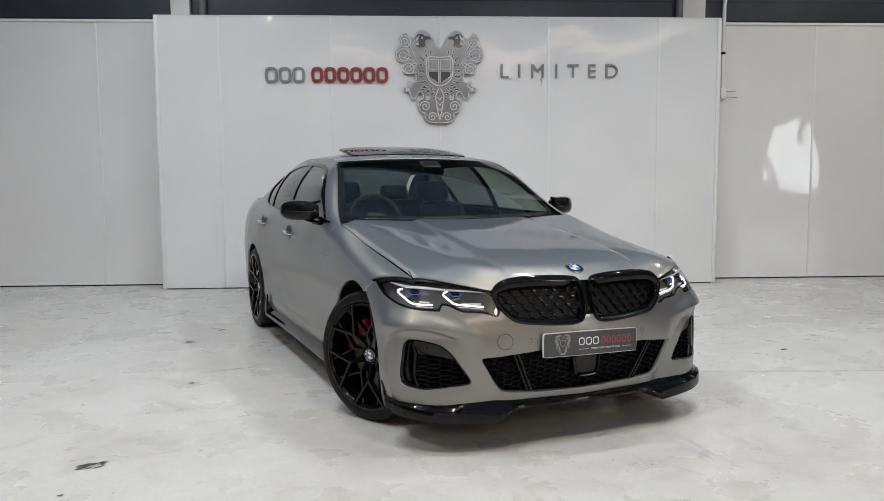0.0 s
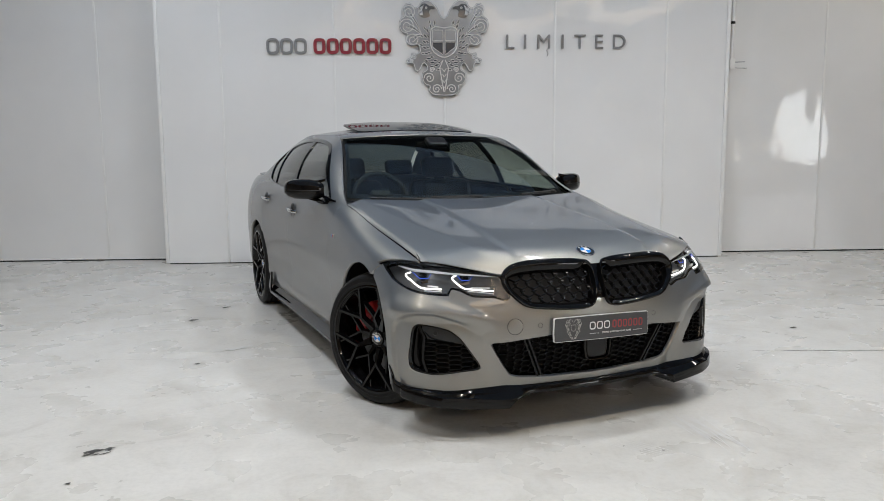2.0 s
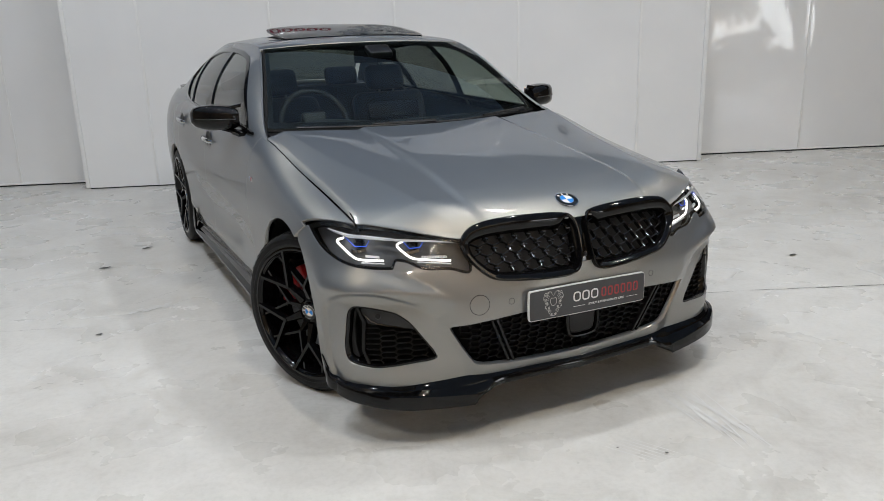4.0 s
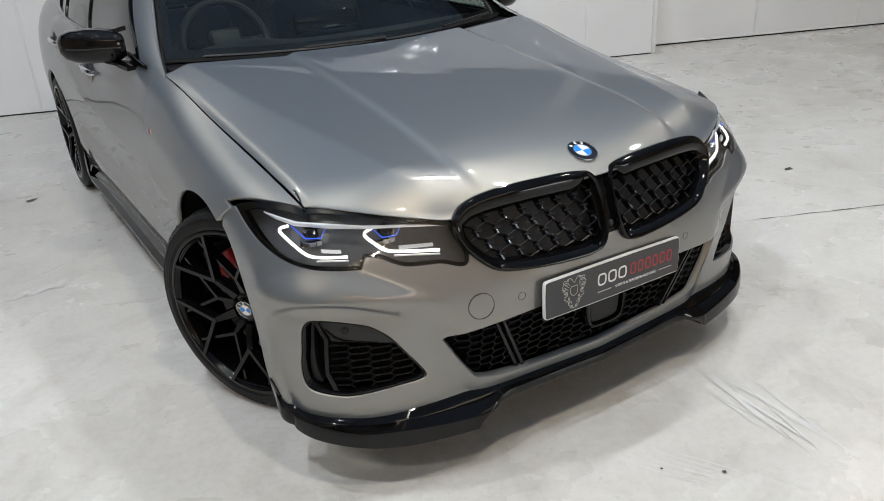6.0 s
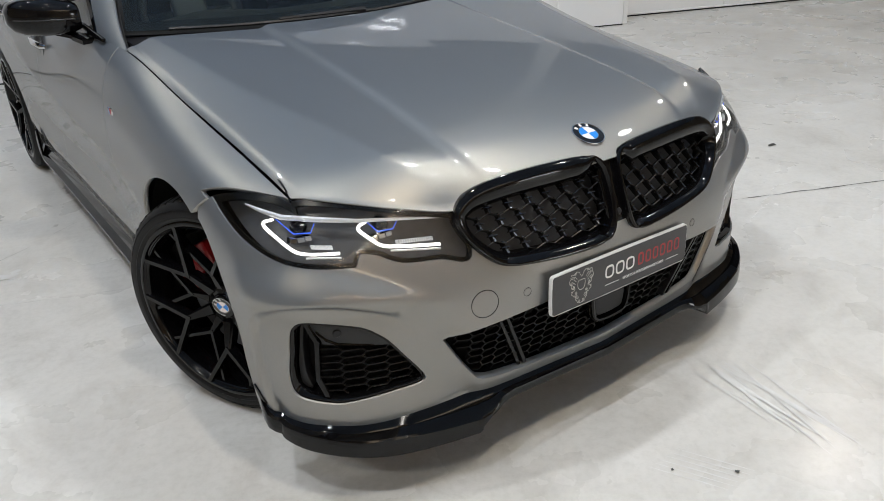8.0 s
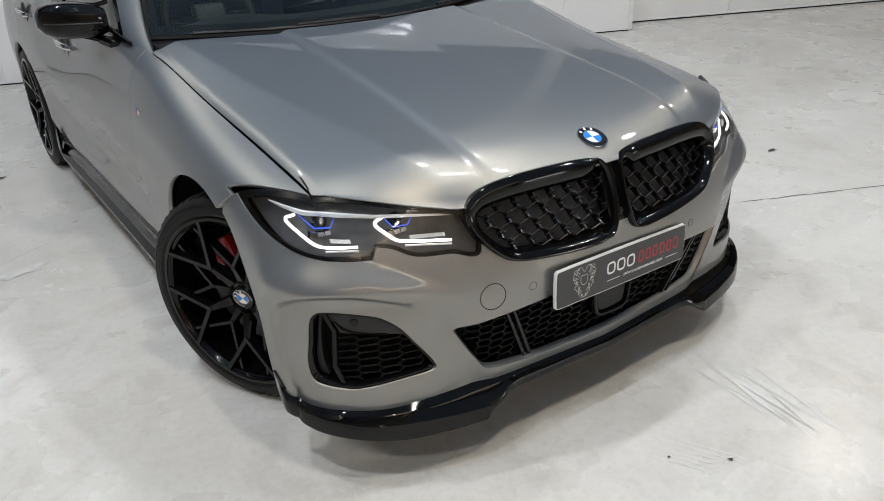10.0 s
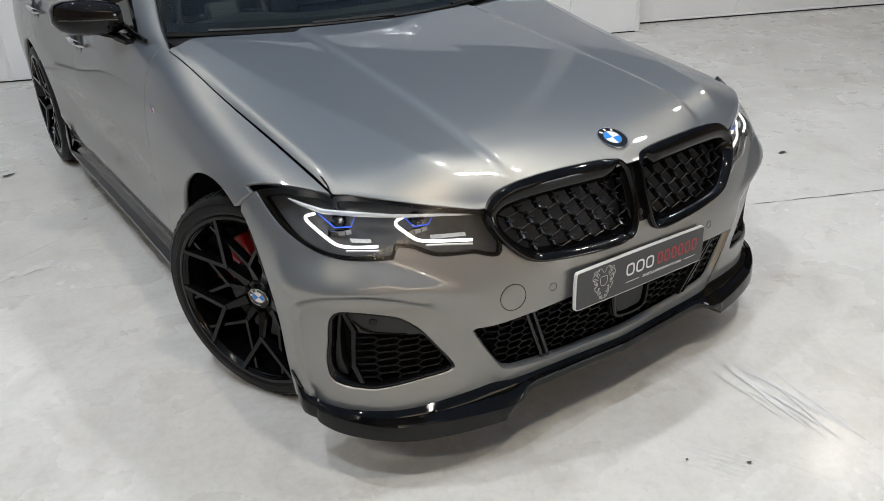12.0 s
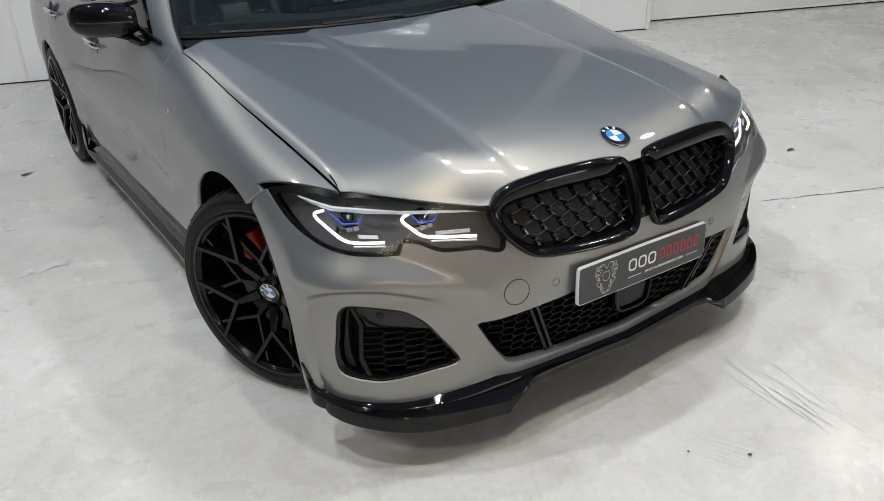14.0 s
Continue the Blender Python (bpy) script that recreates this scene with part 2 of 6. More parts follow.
def glowing(name, colour, strength):
    m = bpy.data.materials.new(name)
    m.use_nodes = True
    s = m.node_tree.nodes["Principled BSDF"]
    s.inputs["Base Color"].default_value = (*colour, 1)
    s.inputs["Emission Color"].default_value = (*colour, 1)
    s.inputs["Emission Strength"].default_value = strength
    return m


def car_paint():
    """Grey metallic lacquer: fine bronze flakes under a clear gloss coat; the blue-grey base stands in for cool light
    on the bonnet.
    """
    m = bpy.data.materials.new("grey_metallic_paint")
    m.use_nodes = True
    t = m.node_tree
    t.nodes.remove(t.nodes["Principled BSDF"])
    diff, flake, coat, lay, mix, fr, vor, r, tint, co = (t.nodes.new("ShaderNode" + k) for k in ("BsdfDiffuse", "BsdfGlossy", "BsdfGlossy", "MixShader", "MixShader", "Fresnel", "TexVoronoi", "MapRange", "MapRange", "TexCoord"))
    diff.inputs["Color"].default_value = (0.102, 0.148, 0.220, 1)
    flake.distribution = "BECKMANN"
    coat.inputs["Roughness"].default_value = 0.004
    fr.inputs["IOR"].default_value = 1.72
    vor.inputs["Scale"].default_value = 900
    t.links.new(co.outputs["Object"], vor.inputs["Vector"])
    r.inputs["To Min"].default_value, r.inputs["To Max"].default_value = 0.35, 0.43
    tint.inputs["To Min"].default_value, tint.inputs["To Max"].default_value = 0.28, 0.36
    x = t.nodes.new("ShaderNodeVectorMath")
    x.operation = "SCALE"
    x.inputs[0].default_value = (1.0, 0.872, 0.67)
    sep = t.nodes.new("ShaderNodeSeparateColor")
    t.links.new(vor.outputs["Color"], sep.inputs[0])
    t.links.new(sep.outputs[0], r.inputs["Value"]), t.links.new(sep.outputs[1], tint.inputs["Value"])
    t.links.new(tint.outputs["Result"], x.inputs["Scale"])
    t.links.new(r.outputs["Result"], flake.inputs["Roughness"])
    t.links.new(x.outputs[0], flake.inputs["Color"])
    lay.inputs[0].default_value = 0.71
    # broad gloss lobe added as fill light for the bonnet
    haze, bed = t.nodes.new("ShaderNodeBsdfGlossy"), t.nodes.new("ShaderNodeMixShader")
    haze.inputs["Color"].default_value, haze.inputs["Roughness"].default_value = (0.395, 0.385, 0.36, 1), 0.64
    bed.inputs[0].default_value = 0.42
    t.links.new(flake.outputs[0], bed.inputs[1]), t.links.new(haze.outputs[0], bed.inputs[2])
    t.links.new(diff.outputs[0], lay.inputs[1]), t.links.new(bed.outputs[0], lay.inputs[2])
    t.links.new(fr.outputs[0], mix.inputs[0]), t.links.new(lay.outputs[0], mix.inputs[1]), t.links.new(coat.outputs[0], mix.inputs[2])
    t.links.new(mix.outputs[0], t.nodes["Material Output"].inputs["Surface"])
    return m


PAINT = car_paint()
BLACK_GLOSS = material("black_gloss_plastic", (0.003, 0.003, 0.0035), 0.05, bump=0.00002, bump_scale=300, spec=0.32)
BLACK_SATIN = material("black_satin_plastic", (0.010, 0.010, 0.011), 0.36, bump=0.00008, bump_scale=900, spec=0.3)
BLACK_MATT = material("black_matt_plastic", (0.005, 0.005, 0.005), 0.7, vary=0.2, scale=20, spec=0.15)
RIM_BLACK = material("black_gloss_wheel_lacquer", (0.003, 0.003, 0.0035), 0.08, spec=0.3)
RUBBER = material("tyre_rubber", (0.006, 0.006, 0.0065), 0.5, vary=0.25, scale=30, bump=0.0003, bump_scale=120, spec=0.25)
STEEL = material("brushed_steel", (0.35, 0.35, 0.36), 0.32, 1.0, vary=0.2, scale=40)
CHROME = material("chrome", (0.80, 0.80, 0.81), 0.14, 1.0)
DISC = material("dark_brake_steel", (0.10, 0.10, 0.105), 0.4, 1.0, vary=0.2, scale=40)
RED_PAINT = material("red_caliper_paint", (0.24, 0.006, 0.008), 0.3, 0, 0.3)
GLASS = glass("windscreen_glass", (0.54, 0.60, 0.56), 0.0, 0.09, 3.6)
TINTED = glass("tinted_glass", (0.24, 0.26, 0.25))
REAR_TINT = glass("smoked_rear_glass", (0.16, 0.18, 0.17))
MESH_BLACK = material("gloss_black_mesh", (0.055, 0.056, 0.060), 0.2, 0.8, bump=0.00005, bump_scale=300)
LENS = glass("lamp_lens", (0.96, 0.97, 0.98), 0.0, 0.03)
SATIN_GREY = material("dark_grey_satin_plastic", (0.024, 0.025, 0.027), 0.42, bump=0.00008, bump_scale=900, spec=0.35)
MESH_SATIN = material("black_satin_mesh", (0.004, 0.004, 0.0045), 0.36, spec=0.22)

# ---- the showroom ----
# The room's own axes: x along the long white wall, y away from the car behind it.
ROOM = Matrix.Translation((-1.458, 5.547, 0)) @ Matrix.Rotation(radians(-20.77), 4, "Z")


def concrete():
    m = material("polished_concrete", (0.56, 0.545, 0.51), 0.22)
    t, s = m.node_tree, m.node_tree.nodes["Principled BSDF"]
    co = t.nodes.new("ShaderNodeTexCoord").outputs["Object"]

    def tex(sc, detail, rough=0.5, dist=0.0):
        n = t.nodes.new("ShaderNodeTexNoise")
        n.inputs["Scale"].default_value, n.inputs["Detail"].default_value = sc, detail
        n.inputs["Roughness"].default_value, n.inputs["Distortion"].default_value = rough, dist
        t.links.new(co, n.inputs["Vector"])
        return n.outputs["Fac"]

    def ramp(fac, stops):
        r = t.nodes.new("ShaderNodeValToRGB")
        e = r.color_ramp.elements
        for k, (pos, c) in enumerate(stops):
            q = e[k] if k < 2 else e.new(pos)
            q.position, q.color = pos, (*c, 1)
        t.links.new(fac, r.inputs[0])
        return r.outputs[0]

    def times(a, b):
        k = t.nodes.new("ShaderNodeMix")
        k.data_type, k.blend_type = "RGBA", "MULTIPLY"
        k.inputs[0].default_value = 1.0
        t.links.new(a, k.inputs[6]), t.links.new(b, k.inputs[7])
        return k.outputs[2]
    big = ramp(tex(0.55, 5, 0.6, 0.6), [(0.30, (0.545, 0.525, 0.49)), (0.48, (0.625, 0.608, 0.575)), (0.70, (0.695, 0.68, 0.652))])
    mid = ramp(tex(3.2, 8, 0.65, 1.2), [(0.26, (0.80, 0.785, 0.765)), (0.48, (0.975, 0.975, 0.97)), (0.72, (1.05, 1.05, 1.05))])
    fine = ramp(tex(38, 6, 0.7), [(0.30, (0.90, 0.898, 0.89)), (0.55, (1, 1, 1)), (0.8, (1.02, 1.02, 1.02))])
    t.links.new(times(times(big, mid), fine), s.inputs["Base Color"])
    r = t.nodes.new("ShaderNodeMapRange")
    r.inputs["From Min"].default_value, r.inputs["From Max"].default_value = 0.3, 0.7
    r.inputs["To Min"].default_value, r.inputs["To Max"].default_value = 0.20, 0.40
    t.links.new(tex(2.4, 6), r.inputs["Value"])
    t.links.new(r.outputs[0], s.inputs["Roughness"])
    b = t.nodes.new("ShaderNodeBump")
    b.inputs["Strength"].default_value, b.inputs["Distance"].default_value = 0.35, 0.002
    t.links.new(tex(5, 8), b.inputs["Height"])
    t.links.new(b.outputs[0], s.inputs["Normal"])
    return m


CONCRETE = concrete()
WALL_WHITE = material("white_gloss_wall_sheet", (0.72, 0.72, 0.718), 0.045, 0, 0.0, vary=0.03, scale=1.2, bump=0.008, bump_scale=1.3, spec=0.5)
TRIM_WHITE = material("white_plastic_trim", (0.72, 0.72, 0.71), 0.35, vary=0.04, scale=8)
# black for shut-line gaps and for contact shadow drawn along wall feet
GAP_SHADE = material("black_gap_and_shadow", (0.004, 0.004, 0.004), 0.8)
NAVY = material("navy_painted_block", (0.014, 0.020, 0.032), 0.45, vary=0.25, scale=3, bump=0.002, bump_scale=60)
CREAM = material("cream_painted_steel", (0.62, 0.61, 0.58), 0.4, vary=0.08, scale=5)
# unseen ceiling; its blue puts cool light into the bonnet's reflections
CEILING = material("blue_tint_ceiling", (0.34, 0.50, 0.76), 0.7, vary=0.1, scale=2)
# unseen walls; the tan puts warm light into the bumper's reflections
ROOM_PAINT = material("warm_tint_wall_paint", (0.42, 0.33, 0.22), 0.45, vary=0.06, scale=1.5)


def room_part(name, geo, mat, label="", kind="structure", category="", parent=None, group="", at=None):
    ob = part(name, geo, mat, parent, label, category=category, kind="" if parent else kind, group=group)
    if parent is None:
        ob.matrix_world = ROOM if at is None else at
    return ob


X0, X1, Y0, Y1, ZC = -9.0, 15.0, -18.0, 0.40, 5.6
room_part("floor", box(X0, X1, Y0, Y1 + 0.3, -0.15, 0, 0), CONCRETE, "pale polished concrete floor with worn stains and marks", category="floor")
room_part("wall_north", box(X0, X1, Y1, Y1 + 0.3, 0, ZC, 0), NAVY, "navy painted blockwork wall behind white sheeting", category="wall")
room_part("wall_south", box(X0, X1, Y0 - 0.3, Y0, 0, ZC, 0), ROOM_PAINT, "unseen end wall, coloured warm tan to tint the bumper", category="wall")
room_part("wall_west", box(X0 - 0.3, X0, Y0 - 0.3, Y1 + 0.3, 0, ZC, 0), ROOM_PAINT, "unseen side wall, coloured warm tan to tint the bumper", category="wall")
for a, b, z0, z1 in ((Y0 - 0.3, -16.5, 0, ZC), (-12.7, Y1 + 0.3, 0, ZC), (-16.5, -12.7, 0, 0.9), (-16.5, -12.7, 2.7, ZC)):
    room_part("wall_east", box(X1, X1 + 0.3, a, b, z0, z1, 0), ROOM_PAINT, "unseen side wall with a wide window, coloured warm tan to tint the bumper", category="wall")
window = thing("window_1", "wide daylit window with white frame in the side wall", "window", kind="structure", at=ROOM)
for a, b, z0, z1 in ((-16.5, -16.44, 0.9, 2.7), (-12.76, -12.7, 0.9, 2.7), (-15.23, -15.17, 0.96, 2.64), (-14.03, -13.97, 0.96, 2.64), (-16.44, -12.76, 0.9, 0.96), (-16.44, -12.76, 2.64, 2.7)):
    room_part("window_frame", box(X1 + 0.10, X1 + 0.16, a, b, z0, z1, 0.006), TRIM_WHITE, parent=window)
room_part("backdrop", box(X1 + 0.45, X1 + 0.47, -17.2, -12.0, 0.3, 3.3, 0), glowing("daylight_outside", (0.93, 0.97, 1.0), 8.0), "bright daylight outside the window", category="backdrop")
room_part("ceiling", box(X0 - 0.3, X1 + 0.3, Y0 - 0.3, Y1 + 0.3, ZC, ZC + 0.2, 0), CEILING, "unseen showroom ceiling, coloured blue to cool the bonnet", category="ceiling")
LAMP = glowing("lamp_disc_white", (1.0, 0.98, 0.95), 20.0)


def wall_sheet(x0, x1, y, z0, z1, nx, nz, seed):
    """A gloss sheet that bows a little between its fixings."""
    def P(u, v):
        k = 0.005
        w = k * np.sin(2.1 * u + seed) * np.sin(1.7 * v + 1.3 * seed) + 0.6 * k * np.sin(5.3 * u + 2 * v + seed * 3.1) + 0.4 * k * np.sin(3.1 * u - 4.7 * v + seed)
        w = w * np.minimum(1, np.minimum(u - x0, x1 - u) / 0.12 + 0.1)
        return np.stack([u, y + w, v + 0 * u], -1)
    return skin(P, np.linspace(x0, x1, nx), np.linspace(z0, z1, nz), depth=0.008)


# side sheeting on the wall, either side of the sign screen
screen_top, sheet_top = 3.07, 3.075
k = 0
for x0, x1 in [(-0.80 - 1.25 * i - 1.25, -0.80 - 1.25 * i) for i in range(5)] + [(-0.80, 0.45)] + [(6.0, 7.76)] + [(7.76 + 1.25 * i, 9.01 + 1.25 * i) for i in range(4)]:
    room_part("wall_panel", wall_sheet(x0 + 0.002, x1 - 0.002, Y1 - 0.02, 0.03, sheet_top, 14, 30, k * 1.7), WALL_WHITE, "white gloss plastic wall sheet fixed to blockwork", "structure", "wall panel")
    room_part("trim", box(x1 - 0.012, x1 + 0.012, Y1 - 0.026, Y1 - 0.012, 0.03, sheet_top, 0.003), TRIM_WHITE, "thin white plastic joint strip on wall sheeting", category="trim")
    k += 1
for x0, x1 in ((X0, 0.40), (6.02, X1)):
    room_part("trim", box(x0, x1, Y1 - 0.04, Y1, sheet_top, sheet_top + 0.03, 0.004), TRIM_WHITE, "white capping strip along the wall sheeting", category="trim")
    # contact shadow at the wall foot, drawn as a black strip
    room_part("trim", box(x0, x1, Y1 - 0.022, Y1, 0, 0.014, 0), GAP_SHADE, "dark strip standing in for the contact shadow at the wall foot", category="trim")
    room_part("baseboard", box(x0, x1, Y1 - 0.03, Y1, 0.014, 0.032, 0.004), TRIM_WHITE, "low white strip at the foot of the wall", category="baseboard")
# the sign screen: a white gloss partition in front of the wall
screen = thing("sign_screen", "free-standing white gloss screen wall carrying a raised sign", "screen wall", kind="structure", at=ROOM)
edges = [0.0, 0.69, 1.94, 3.17, 4.42, 5.70, 6.41]
# black slab draws the shadow line under the screen
room_part("foot_shade", box(0.02, 6.39, 0.004, 0.29, 0.0, 0.010, 0), GAP_SHADE, parent=screen)
room_part("screen_core", box(0.01, 6.40, 0.012, 0.30, 0.010, screen_top - 0.005, 0.003), TRIM_WHITE, parent=screen)
for i in range(6):
    room_part("sheet", wall_sheet(edges[i] + 0.002, edges[i + 1] - 0.002, 0.0, 0.012, screen_top, 14, 34, 3.3 + 2.1 * i), WALL_WHITE, parent=screen)
    if i:
        room_part("joint_strip", box(edges[i] - 0.012, edges[i] + 0.012, -0.006, 0.006, 0.012, screen_top, 0.003), TRIM_WHITE, parent=screen)
room_part("corner_strip", box(6.385, 6.43, -0.012, 0.03, 0.010, screen_top + 0.01, 0.004), TRIM_WHITE, parent=screen)
room_part("corner_strip", box(-0.02, 0.02, -0.012, 0.03, 0.010, screen_top + 0.01, 0.004), TRIM_WHITE, parent=screen)
room_part("capping", box(0.0, 6.41, -0.008, 0.30, screen_top, screen_top + 0.012, 0.003), TRIM_WHITE, parent=screen)

# ribbed rooflight in the ceiling
WARM_RIB = glowing("warm_translucent_rib", (1.0, 0.78, 0.55), 4.5)
for x0, x1, y0, y1, mat in ((-10.0, 5.0, -13.2, -10.6, WARM_RIB),):
    rooflight = thing("rooflight", "ribbed translucent rooflight strip glowing in the ceiling", "rooflight", "rooflights", at=Matrix.Translation((0, 0, ZC - 0.1)))
    n = int((x1 - x0) / 0.14)
    for i in range(n):
        x = x0 + 0.07 + 0.14 * i
        part("rib", box(x - 0.034, x + 0.034, y0 + 0.05, y1 - 0.05, 0, 0.02, 0.006), mat, rooflight)
    for x in (x0 - 0.04, x1 + 0.04):
        part("rooflight_frame", box(x - 0.04, x + 0.04, y0, y1, -0.01, 0.06, 0.004), CREAM, rooflight)
    for y in (y0, y1):
        part("rooflight_frame", box(x0, x1, y - 0.04, y + 0.04, -0.01, 0.06, 0.004), CREAM, rooflight)

# ceiling lamps: round high-bay fittings, assumed and out of view
for x, y, power, colour in LAMPS:
    lamp = thing("ceiling_light", "unseen round high-bay lamp placed to light the car and floor", "ceiling light", "ceiling lights", at=Matrix.Translation((x, y, LAMP_Z)))
    part("reflector", joined(moved(turned([(0.20, 0.0), (0.205, -0.005), (0.16, -0.10), (0.09, -0.16), (0.09, -0.26), (0.0, -0.26)], 32), pose(0, 0, 0, 0, 90, 0)), moved(turned([(0.0, -0.12), (0.14, -0.11), (0.195, 0.0)], 32), pose(0, 0, 0, 0, 90, 0))), CREAM, lamp)
    part("diffuser", moved(turned([(0.0, -0.02), (0.17, -0.022), (0.185, -0.03)], 32), pose(0, 0, 0, 0, 90, 0)), LAMP, lamp)
    part("hanger", tube([(0, 0, 0.26), (0, 0, ZC - LAMP_Z)], 0.01, 6), STEEL, lamp)

# ---- the car ----
# Built about its own axes: the nose towards -y, front axle at y = 0, rear axle at y = 2.851, floor at z = 0.
car = thing("saloon_car", "grey metallic four-door saloon car with black trim, front wheels turned", "car")

# half widths and edge lines along the car
half_width = spline([-0.60, -0.30, 0.0, 0.5, 1.2, 2.0, 2.6, 2.95, 3.4, 3.9], [0.80, 0.893, 0.918, 0.908, 0.903, 0.907, 0.915, 0.918, 0.895, 0.80])
top_x = spline([-0.7, -0.44, -0.18, 0.02, 0.24, 0.56, 0.9, 1.6, 2.4, 3.0, 3.5, 3.9], [0.762, 0.767, 0.770, 0.775, 0.785, 0.805, 0.833, 0.842, 0.828, 0.785, 0.745, 0.70])
top_z = spline([-0.7, -0.44, -0.18, 0.02, 0.24, 0.56, 0.9, 1.6, 2.4, 3.0, 3.5, 3.9], [0.735, 0.779, 0.822, 0.855, 0.900, 0.968, 0.972, 0.992, 1.020, 1.045, 1.055, 1.045])
ROWS = 8
BASIS = [spline(range(ROWS), np.eye(ROWS)[i]) for i in range(ROWS)]


def side_rows(y):
    """Places across the body side, from the top edge down to the sill."""
    w, tx, tz = half_width(y), top_x(y), top_z(y)
    d, h = w - tx, tz - 0.62
    mid = np.exp(-((y - 1.45) / 0.75) ** 4)
    tail = 1 / (1 + np.exp(-(y - 3.0) / 0.12))
    rows = [(tx, tz), (tx + 0.40 * d, tz - 0.11 * h), (tx + 0.74 * d, tz - 0.30 * h), (tx + 0.94 * d, tz - 0.60 * h), (w, 0.62 + 0 * y),
            (w - 0.008 - 0.018 * mid, 0.47 + 0 * y), (w - 0.016 - 0.006 * mid, 0.33 + 0 * y), (w - 0.05 - 0.02 * tail, 0.19 + 0 * y)]
    return rows


def side(y, v):
    y, v = np.broadcast_arrays(np.asarray(y, float), np.asarray(v, float))
    rows = side_rows(y)
    x = sum(BASIS[i](v) * rows[i][0] for i in range(ROWS))
    z = sum(BASIS[i](v) * rows[i][1] for i in range(ROWS))
    return np.stack([-x, y, z], -1)


def arch(y0, r, gap=0.0):
    """Keeps what lies outside a wheel arch."""
    return lambda p: r + gap - np.hypot(p[..., 1] - y0, (p[..., 2] - 0.335) * np.where(p[..., 2] < 0.335, 0.75, 1.0))


def ahead(f, gap=0.0):
    """Keeps what lies in front of a line y = f(z)."""
    return lambda p: p[..., 1] - f(p[..., 2]) + gap


def behind(f, gap=0.0):
    return lambda p: f(p[..., 2]) - p[..., 1] + gap


def above(z):
    return lambda p: z - p[..., 2]


def around(p):
    """How far round the nose a place lies, about in metres from the middle."""
    return 0.95 * np.arctan2(np.abs(p[..., 0]), -p[..., 1])


def round_in(poly, gap=0.0):
    return lambda p: signed(poly, around(p), p[..., 2]) + gap


def round_out(poly, gap=0.0):
    return lambda p: -signed(poly, around(p), p[..., 2]) + gap


# front end: a plan line round the nose, drawn in by an amount that changes with height
plan_s = [0, 0.25, 0.45, 0.62, 0.77, 0.91, 1.06, 1.27]
plan_x = spline(plan_s, [0, 0.25, 0.447, 0.605, 0.735, 0.835, 0.886, 0.906])
plan_y = spline(plan_s, [-0.775, -0.768, -0.742, -0.692, -0.622, -0.527, -0.390, -0.180])
DRAW_Z = [0.13, 0.20, 0.28, 0.36, 0.44, 0.52, 0.60, 0.68, 0.76, 0.84]
DRAW_S = [0, 0.45, 0.70, 0.89, 1.27]
DRAW = [spline(DRAW_Z, c) for c in (
    [0.070, 0.050, 0.036, 0.022, 0.012, 0.012, 0.016, 0.042, 0.078, 0.13],
    [0.068, 0.047, 0.034, 0.019, 0.010, 0.012, 0.030, 0.054, 0.080, 0.13],
    [0.012, 0.002, 0.004, 0.009, 0.005, 0.010, 0.027, 0.058, 0.096, 0.14],
    [0.004, -0.011, -0.018, -0.020, -0.019, -0.014, 0.001, 0.034, 0.090, 0.15],
    [0.040, 0.022, 0.010, 0.004, 0.002, 0.000, 0.000, 0.008, 0.034, 0.09])]
DRAW_B = [spline(DRAW_S, np.eye(5)[i]) for i in range(5)]


RECESS = outline([(1.06, 0.49), (0.985, 0.545), (0.92, 0.560), (0.84, 0.556), (0.745, 0.520), (0.675, 0.496), (0.630, 0.484), (0.622, 0.452), (0.585, 0.41), (0.535, 0.30), (0.54, 0.20), (1.02, 0.20), (1.06, 0.35)], 4)


def ease(t):
    t = np.clip(t, 0, 1)
    return t * t * (3 - 2 * t)


def nose(s, z):
    s, z = np.broadcast_arrays(np.asarray(s, float), np.asarray(z, float))
    a, e = np.abs(s), 1e-3
    tx, ty = plan_x(a + e) - plan_x(a - e), plan_y(a + e) - plan_y(a - e)
    k = np.hypot(tx, ty)
    nx, ny = ty / k, -tx / k
    d = sum(DRAW_B[i](a) * DRAW[i](z) for i in range(5))
    across = ((a - 0.43) * 0.483 - (z - 0.500)) * 0.9
    u = ease((z - 0.512) / 0.060) * (1 - ease((z - 0.568) / 0.085)) * ease(across / 0.065) * (1 - ease((a - 1.0) / 0.12))
    d = d - 0.018 * u
    x, y = plan_x(a) - nx * d, plan_y(a) - ny * d
    rec = signed(RECESS, 0.95 * np.arctan2(np.maximum(x, 0), -y), z)
    k = np.clip(0.5 - rec / (0.022 + 0.07 * np.clip((0.74 - 0.95 * np.arctan2(np.maximum(x, 0), -y)) / 0.10, 0, 1)), 0, 1)
    g = 0.016 * k * k * (3 - 2 * k)
    return np.stack([np.sign(s) * np.maximum(x - nx * g, 0), y - ny * g, z], -1)


# bonnet
bonnet_mid = spline([-0.75, -0.635, -0.5, -0.2, 0.2, 0.6, 0.8], [0.776, 0.807, 0.842, 0.899, 0.956, 1.000, 1.015])
bonnet_front = spline([0, 0.2, 0.38, 0.46, 0.6, 0.70, 0.77, 0.82], [-0.712, -0.700, -0.676, -0.662, -0.602, -0.528, -0.444, -0.36])
bonnet_rear = lambda x: 0.47 + 0.10 * (np.abs(x) / 0.8) ** 2
crease_x = spline([-0.7, -0.55, -0.3, 0.0, 0.2, 0.5], [0.345, 0.372, 0.374, 0.369, 0.366, 0.372])
